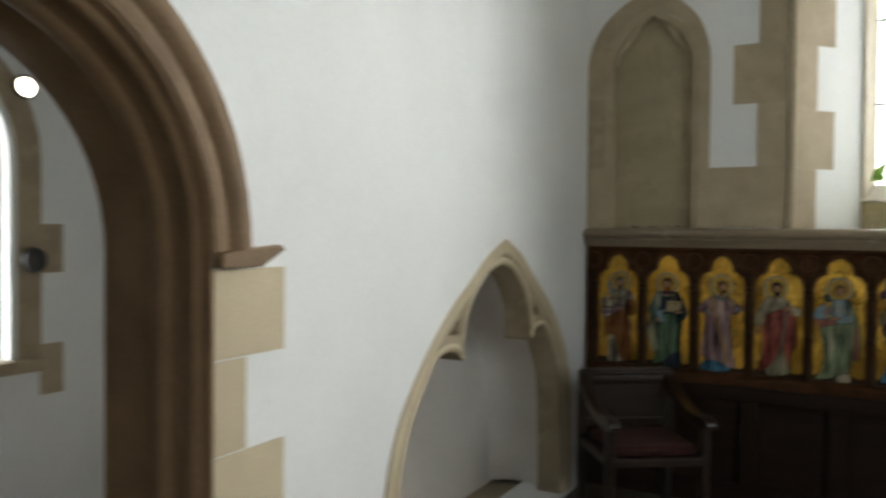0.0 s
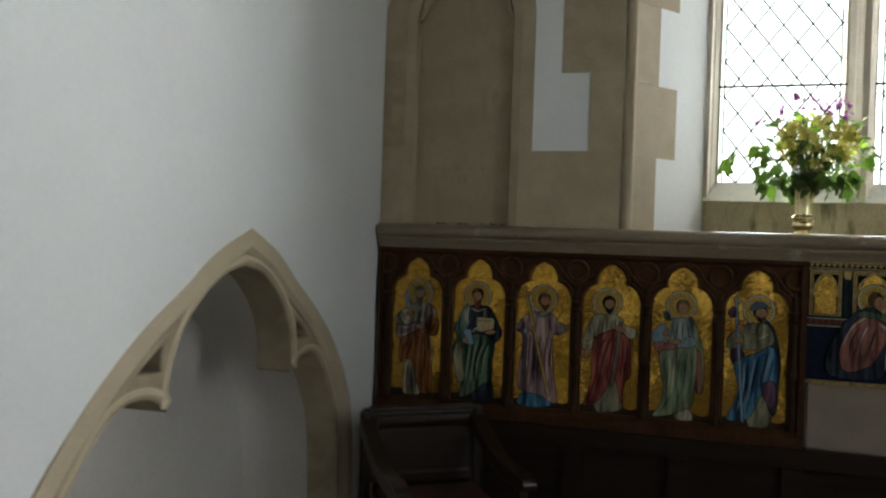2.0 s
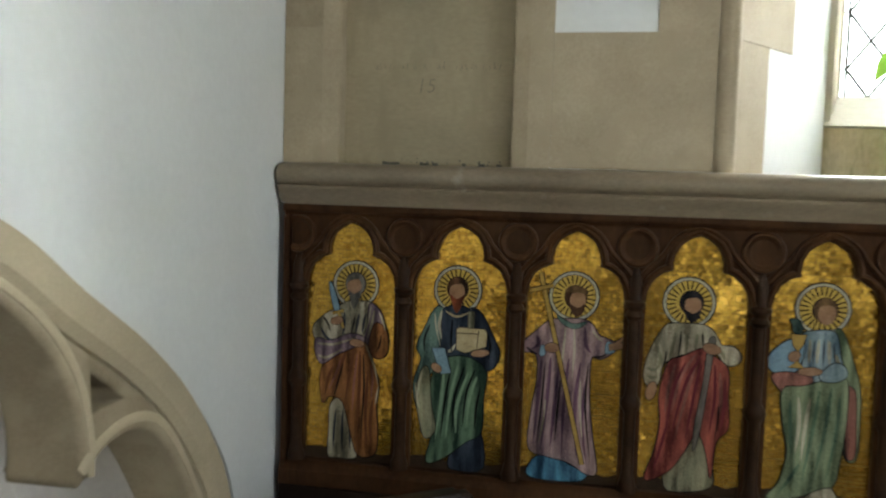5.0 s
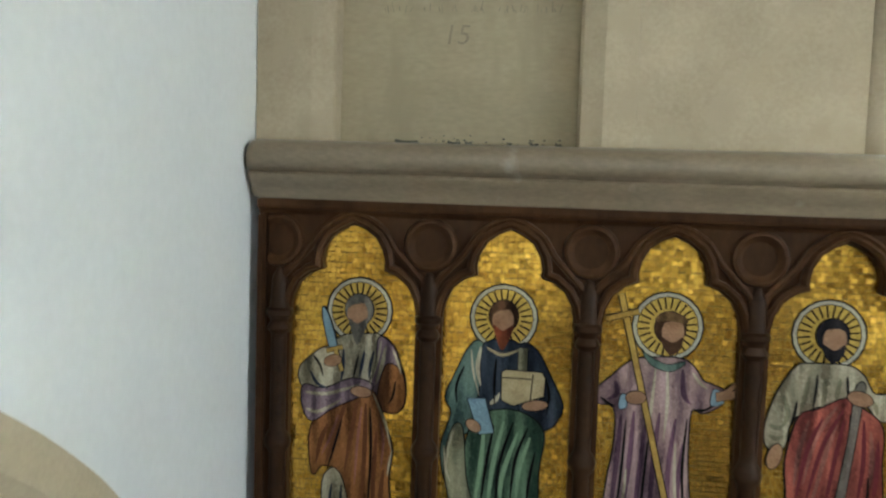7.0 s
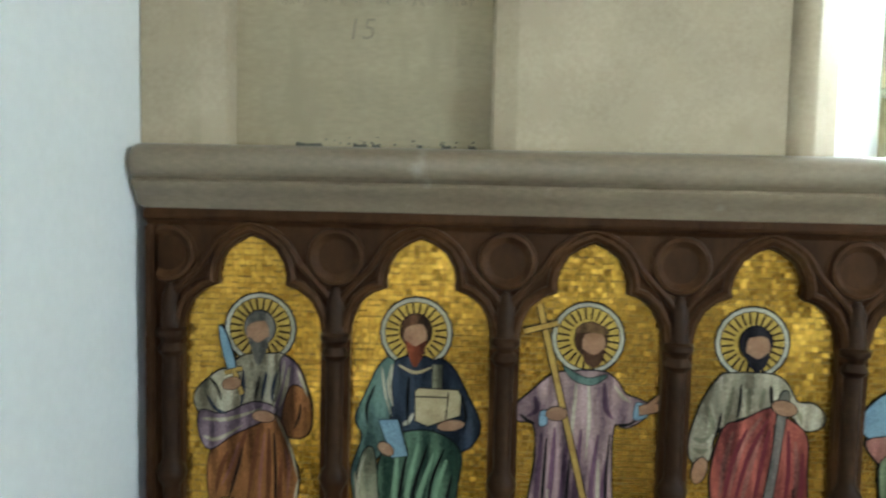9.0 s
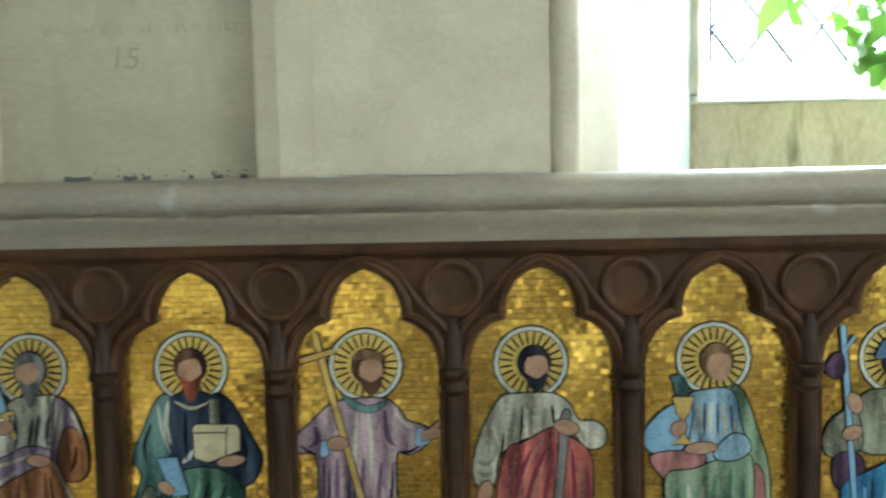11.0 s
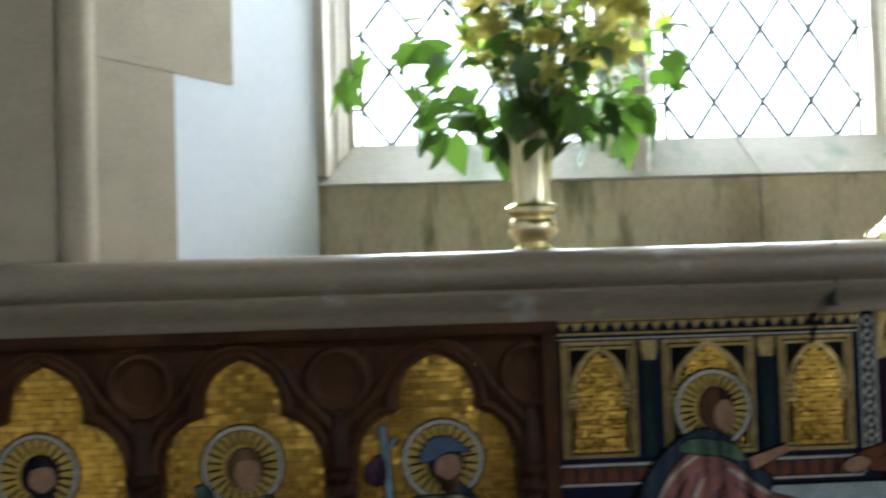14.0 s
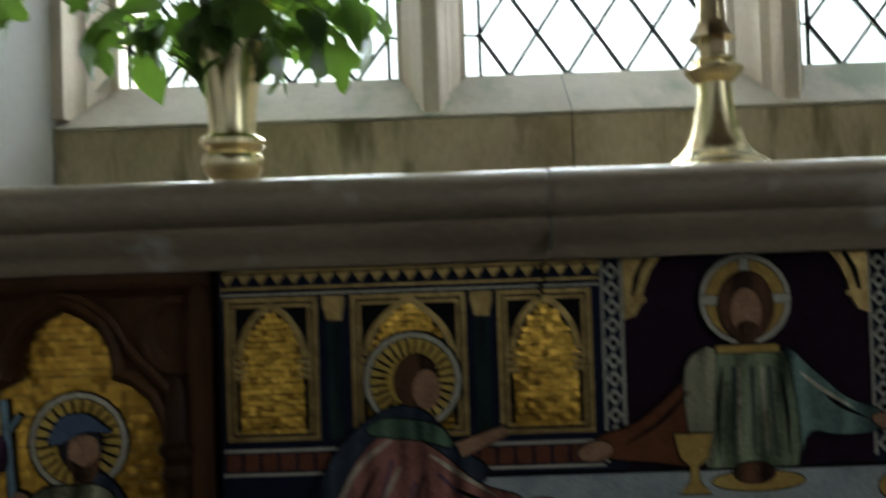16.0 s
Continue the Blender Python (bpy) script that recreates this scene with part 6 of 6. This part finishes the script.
def bouquet(x, y, seed, label):
    rng = random.Random(seed)
    v = thing("flower_vase", label, "vase of flowers", (x, y, 1.673), "altar vases")
    part("vase", lathe(vase_profile(), 40), BRASS, v, "polished brass vase", smooth=True)
    tips, long_tips = [], []

    def add(name, me, p, out, scale=1.0, hang=0.0):
        """A leaf or flower at p that points along out."""
        ob = new(name, me)
        d = Vector(out).normalized()
        q = d.to_track_quat("Y", "Z") if name == "leaf" else d.to_track_quat("Z", "Y")
        ob.parent = v
        ob.matrix_local = Matrix.LocRotScale(p, q @ Euler((0, rng.uniform(-0.9, 0.9), 0)).to_quaternion(), (scale,) * 3)
    def spot(rx, ry, rz, cz, low=0.35):
        while True:
            p = Vector((rng.uniform(-1, 1), rng.uniform(-1, 1), rng.uniform(-1, 1)))
            if low < p.length < 1:
                return Vector((p.x * rx, p.y * ry, p.z * rz + cz))
    def wild(k=1.0):
        return Vector((rng.gauss(0, k), rng.gauss(0, k), rng.gauss(0, k)))
    for i in range(190):
        p = spot(0.265, 0.15, 0.185, 0.375, 0.3) + Vector((0.02, 0, 0))
        out = Vector((p.x * 2.2, p.y * 2.2 - 0.1, (p.z - 0.36) * 1.5 - 0.14)) + wild(0.28)
        add("leaf", rng.choice(LEAVES), p, out, rng.uniform(0.45, 1.0))
        if i % 3 == 0:
            tips.append(p)
    for i in range(30):
        a = rng.uniform(0, 2 * math.pi)
        p = Vector((math.cos(a) * rng.uniform(0.05, 0.23), math.sin(a) * rng.uniform(0.05, 0.12), rng.uniform(0.215, 0.29)))
        add("leaf", rng.choice(LEAVES), p, Vector((p.x * 1.3, p.y * 1.3, -0.2)) + wild(0.10), rng.uniform(0.7, 1.1))
        tips.append(p)
    for p, out in (((-0.30, -0.02, 0.37), (-0.5, 0, -0.6)), ((-0.33, -0.03, 0.33), (-0.3, 0, -1)), ((-0.28, 0.0, 0.42), (-0.9, 0, 0.1)), ((-0.31, 0.02, 0.35), (-0.8, 0.1, -0.7)), ((-0.20, -0.02, 0.26), (-0.4, 0, -0.9)), ((-0.17, -0.03, 0.22), (0.1, 0, -1)),
                   ((0.26, -0.02, 0.30), (0.9, 0, 0.05)), ((0.24, 0.0, 0.27), (0.2, 0, -1)), ((0.24, -0.02, 0.34), (0.6, -0.1, -0.5)), ((0.12, -0.05, 0.24), (0.3, -0.1, -1)), ((0.09, -0.06, 0.21), (0.1, -0.1, -1)), ((0.16, -0.04, 0.23), (0.4, -0.1, -1)), ((0.14, -0.07, 0.26), (0.25, -0.1, -1)), ((0.19, -0.06, 0.28), (0.35, 0, -1)), ((0.15, -0.08, 0.20), (0.1, -0.1, -1)), ((0.21, -0.05, 0.25), (0.15, -0.1, -1))):
        add("leaf", rng.choice(LEAVES), Vector(p), out, rng.uniform(0.9, 1.3))
        long_tips.append(Vector(p))
    for i in range(50):
        p = spot(0.22, 0.14, 0.16, 0.42, 0.2) + Vector((0.07, -0.02, 0))
        add("leaf", rng.choice(PALE), p, Vector((p.x + 0.1, p.y, p.z - 0.35)) + wild(0.2), rng.uniform(0.6, 1.1))
    for i in range(110):
        p = spot(0.17, 0.12, 0.12, 0.41, 0.1) + Vector((0.03, -0.07, 0))
        add("flower", YELLOW, p, Vector((p.x, p.y - 0.25, p.z - 0.33)) + wild(0.16), rng.uniform(0.7, 1.2))
        tips.append(p)
    for i in range(26):
        # airy sprays that stand above the rest, each with a few small florets
        a = rng.uniform(-1.2, 1.2)
        p = Vector((math.sin(a) * rng.uniform(0.10, 0.28), rng.uniform(-0.12, 0.12), 0.46 + rng.uniform(0.02, 0.22) * math.cos(a)))
        long_tips.append(p)
        for j in range(4):
            q = p + Vector((rng.uniform(-0.022, 0.022), rng.uniform(-0.02, 0.02), rng.uniform(-0.045, 0.012)))
            add("flower", VIOLET if i % 3 else BERRY_ME, q, Vector((q.x, q.y - 0.1, 0.25)) + wild(0.1), rng.uniform(0.5, 1.1))
    for tip in tips[::2] + long_tips:
        part("stem", stem_mesh(tip, 0.13), STEM, v)
    return v


bouquet(1.995, 0.15, 5, "brass vase of green leaves and yellow flowers on the ledge")
bouquet(3.44, 0.15, 9, "brass vase of leafy garden flowers before the further window light")

# ---- candlestick ----
candle = thing("altar_candlestick", "tall polished brass candlestick with flared round foot", "candlestick", (2.760, 0.20, 1.673))
candle.scale = (0.94, 0.94, 0.94)
part("foot", lathe([(0.0, 0.0), (0.104, 0.0), (0.106, 0.005), (0.104, 0.011), (0.098, 0.014), (0.097, 0.019), (0.092, 0.023), (0.085, 0.025), (0.083, 0.029), (0.074, 0.035), (0.063, 0.043), (0.053, 0.055), (0.045, 0.072), (0.038, 0.094), (0.032, 0.120), (0.0285, 0.148), (0.0275, 0.166), (0.0, 0.166)], 48), BRASS, candle, smooth=True)
part("collar", lathe([(0.0275, 0.164), (0.033, 0.167), (0.040, 0.175), (0.048, 0.184), (0.049, 0.188), (0.041, 0.193), (0.026, 0.196), (0.026, 0.200), (0.033, 0.203), (0.034, 0.207), (0.026, 0.210), (0.0, 0.210)], 40), BRASS, candle, smooth=True)
part("knop", lathe([(0.024, 0.209), (0.0235, 0.214), (0.022, 0.240), (0.0215, 0.250), (0.036, 0.243), (0.041, 0.242), (0.036, 0.249), (0.028, 0.262), (0.0245, 0.275), (0.0, 0.276)], 6), BRONZE, candle, "six-sided brass knop with drooping points")
part("stem", lathe([(0.0245, 0.27), (0.0225, 0.29), (0.0215, 0.40), (0.0205, 0.62), (0.0205, 0.78), (0.0, 0.78)], 28), BRONZE, candle, "dull brass stem", smooth=True)

# ---- armchair below the reredos ----
chair = thing("sanctuary_armchair", "dark carved oak armchair with a red-brown cushion against the panelling", "armchair", (0.385, -0.40, 0))
chair.rotation_euler = (0, 0, radians(36))
def cpart(name, *args, material=CHAIR_OAK, bevel=0.008, label=""):
    return part(name, block(*args, bevel), material, chair, label)


for s in (-1, 1):
    cpart("back_post", s * 0.262 - 0.025, s * 0.262 + 0.025, 0.0, 0.05, 0.0, 0.835, bevel=0.012)
    cpart("front_leg", s * 0.262 - 0.026, s * 0.262 + 0.026, -0.50, -0.45, 0.0, 0.61, bevel=0.01)
    arm = [(0.01, 0.80), (-0.10, 0.745), (-0.22, 0.690), (-0.36, 0.658), (-0.48, 0.660), (-0.55, 0.645), (-0.555, 0.615), (-0.50, 0.600), (-0.36, 0.603), (-0.22, 0.630), (-0.10, 0.685), (0.01, 0.735)]
    part("armrest", prism(smooth_line(arm, 3), s * 0.262 - 0.03, s * 0.262 + 0.03, "x"), CHAIR_OAK, chair, "curved oak armrest", smooth=True)
cpart("crest_rail", -0.237, 0.237, 0.006, 0.044, 0.735, 0.822)
cpart("crest_moulding", -0.250, 0.250, -0.004, 0.050, 0.822, 0.842, bevel=0.007)
part("carved_band", prism([(0.006, 0.748), (-0.004, 0.760), (-0.006, 0.780), (-0.004, 0.800), (0.006, 0.810)], -0.215, 0.215, "x"), CHAIR_OAK, chair, "carved band", smooth=True)
cpart("lower_rail", -0.237, 0.237, 0.006, 0.044, 0.50, 0.55)
cpart("back_panel", -0.237, 0.237, 0.018, 0.034, 0.55, 0.735, bevel=0.002)
cpart("seat", -0.285, 0.285, -0.50, 0.0, 0.40, 0.445)
part("cushion", box(bmesh.new(), -0.24, 0.24, -0.46, -0.02, 0.447, 0.50, 0.02), CUSHION, chair, "red-brown seat cushion")
cpart("stretcher", -0.236, 0.236, -0.49, -0.46, 0.12, 0.16)

# ---- small marks on the niche panel ----
marks = thing("scratched_inscription", "faint scratched lettering and flaked dark paint on the stone panel", "inscription", (0, 0, 0))
DARK_MARK = mat("dark_flaked_paint", (0.10, 0.095, 0.075), (0.05, 0.05, 0.04), 40, 200, 0.8, 0.1)
FAINT = mat("faint_scratched_line", (0.29, 0.245, 0.165), (0.20, 0.165, 0.11), 40, 200, 0.85, 0.1)
text = bpy.data.curves.new("numerals", "FONT")
text.body, text.size, text.extrude, text.shear = "15", 0.058, 0.0003, 0.15
numeral_ob = bpy.data.objects.new("numerals", text)
numerals = bpy.data.meshes.new_from_object(numeral_ob)
bpy.data.objects.remove(numeral_ob)
numerals.transform(EAST @ Matrix.Translation((0.358, 1.885, -0.0748)))
numerals.materials.clear()
part("numerals", numerals, FAINT, marks, "scratched number 15")
rng = random.Random(4)
x = 0.235
while x < 0.60:
    # worn strokes of letters that can no longer be read
    z0, hgt, lean = 1.948 + rng.uniform(0, 0.006), rng.uniform(0.008, 0.022), rng.uniform(-0.006, 0.008)
    w = rng.uniform(0.0012, 0.0028)
    part("worn_letter", plate([[(x, z0), (x + w, z0), (x + w + lean, z0 + hgt), (x + lean, z0 + hgt)]], -0.0746, -0.0752, EAST), FAINT, marks)
    x += rng.choice((0.006, 0.009, 0.012, 0.02, 0.032))
for i in range(26):
    # specks of old paint above the ledge
    x, z0, r = rng.choice((0.36, 0.42, 0.53, 0.60)) + rng.gauss(0, 0.035), 1.677 + abs(rng.gauss(0, 0.010)), rng.uniform(0.001, 0.0032)
    x = min(max(x, 0.16), 0.632)
    part("paint_flake", plate([[(x - r, z0), (x, z0 - r * 0.6), (x + r * 1.6, z0), (x + r * 0.4, z0 + r)]], -0.0742, -0.0752, EAST), DARK_MARK, marks)
for x, w in ((0.262, 0.055), (0.375, 0.03), (0.412, 0.018), (0.50, 0.012), (0.548, 0.02), (0.60, 0.014)):
    part("paint_flake", plate([[(x, 1.675), (x + w * 0.5, 1.674), (x + w, 1.677), (x + w * 0.9, 1.684), (x + w * 0.4, 1.682), (x + 0.002, 1.686)]], -0.0738, -0.0752, EAST), DARK_MARK, marks)
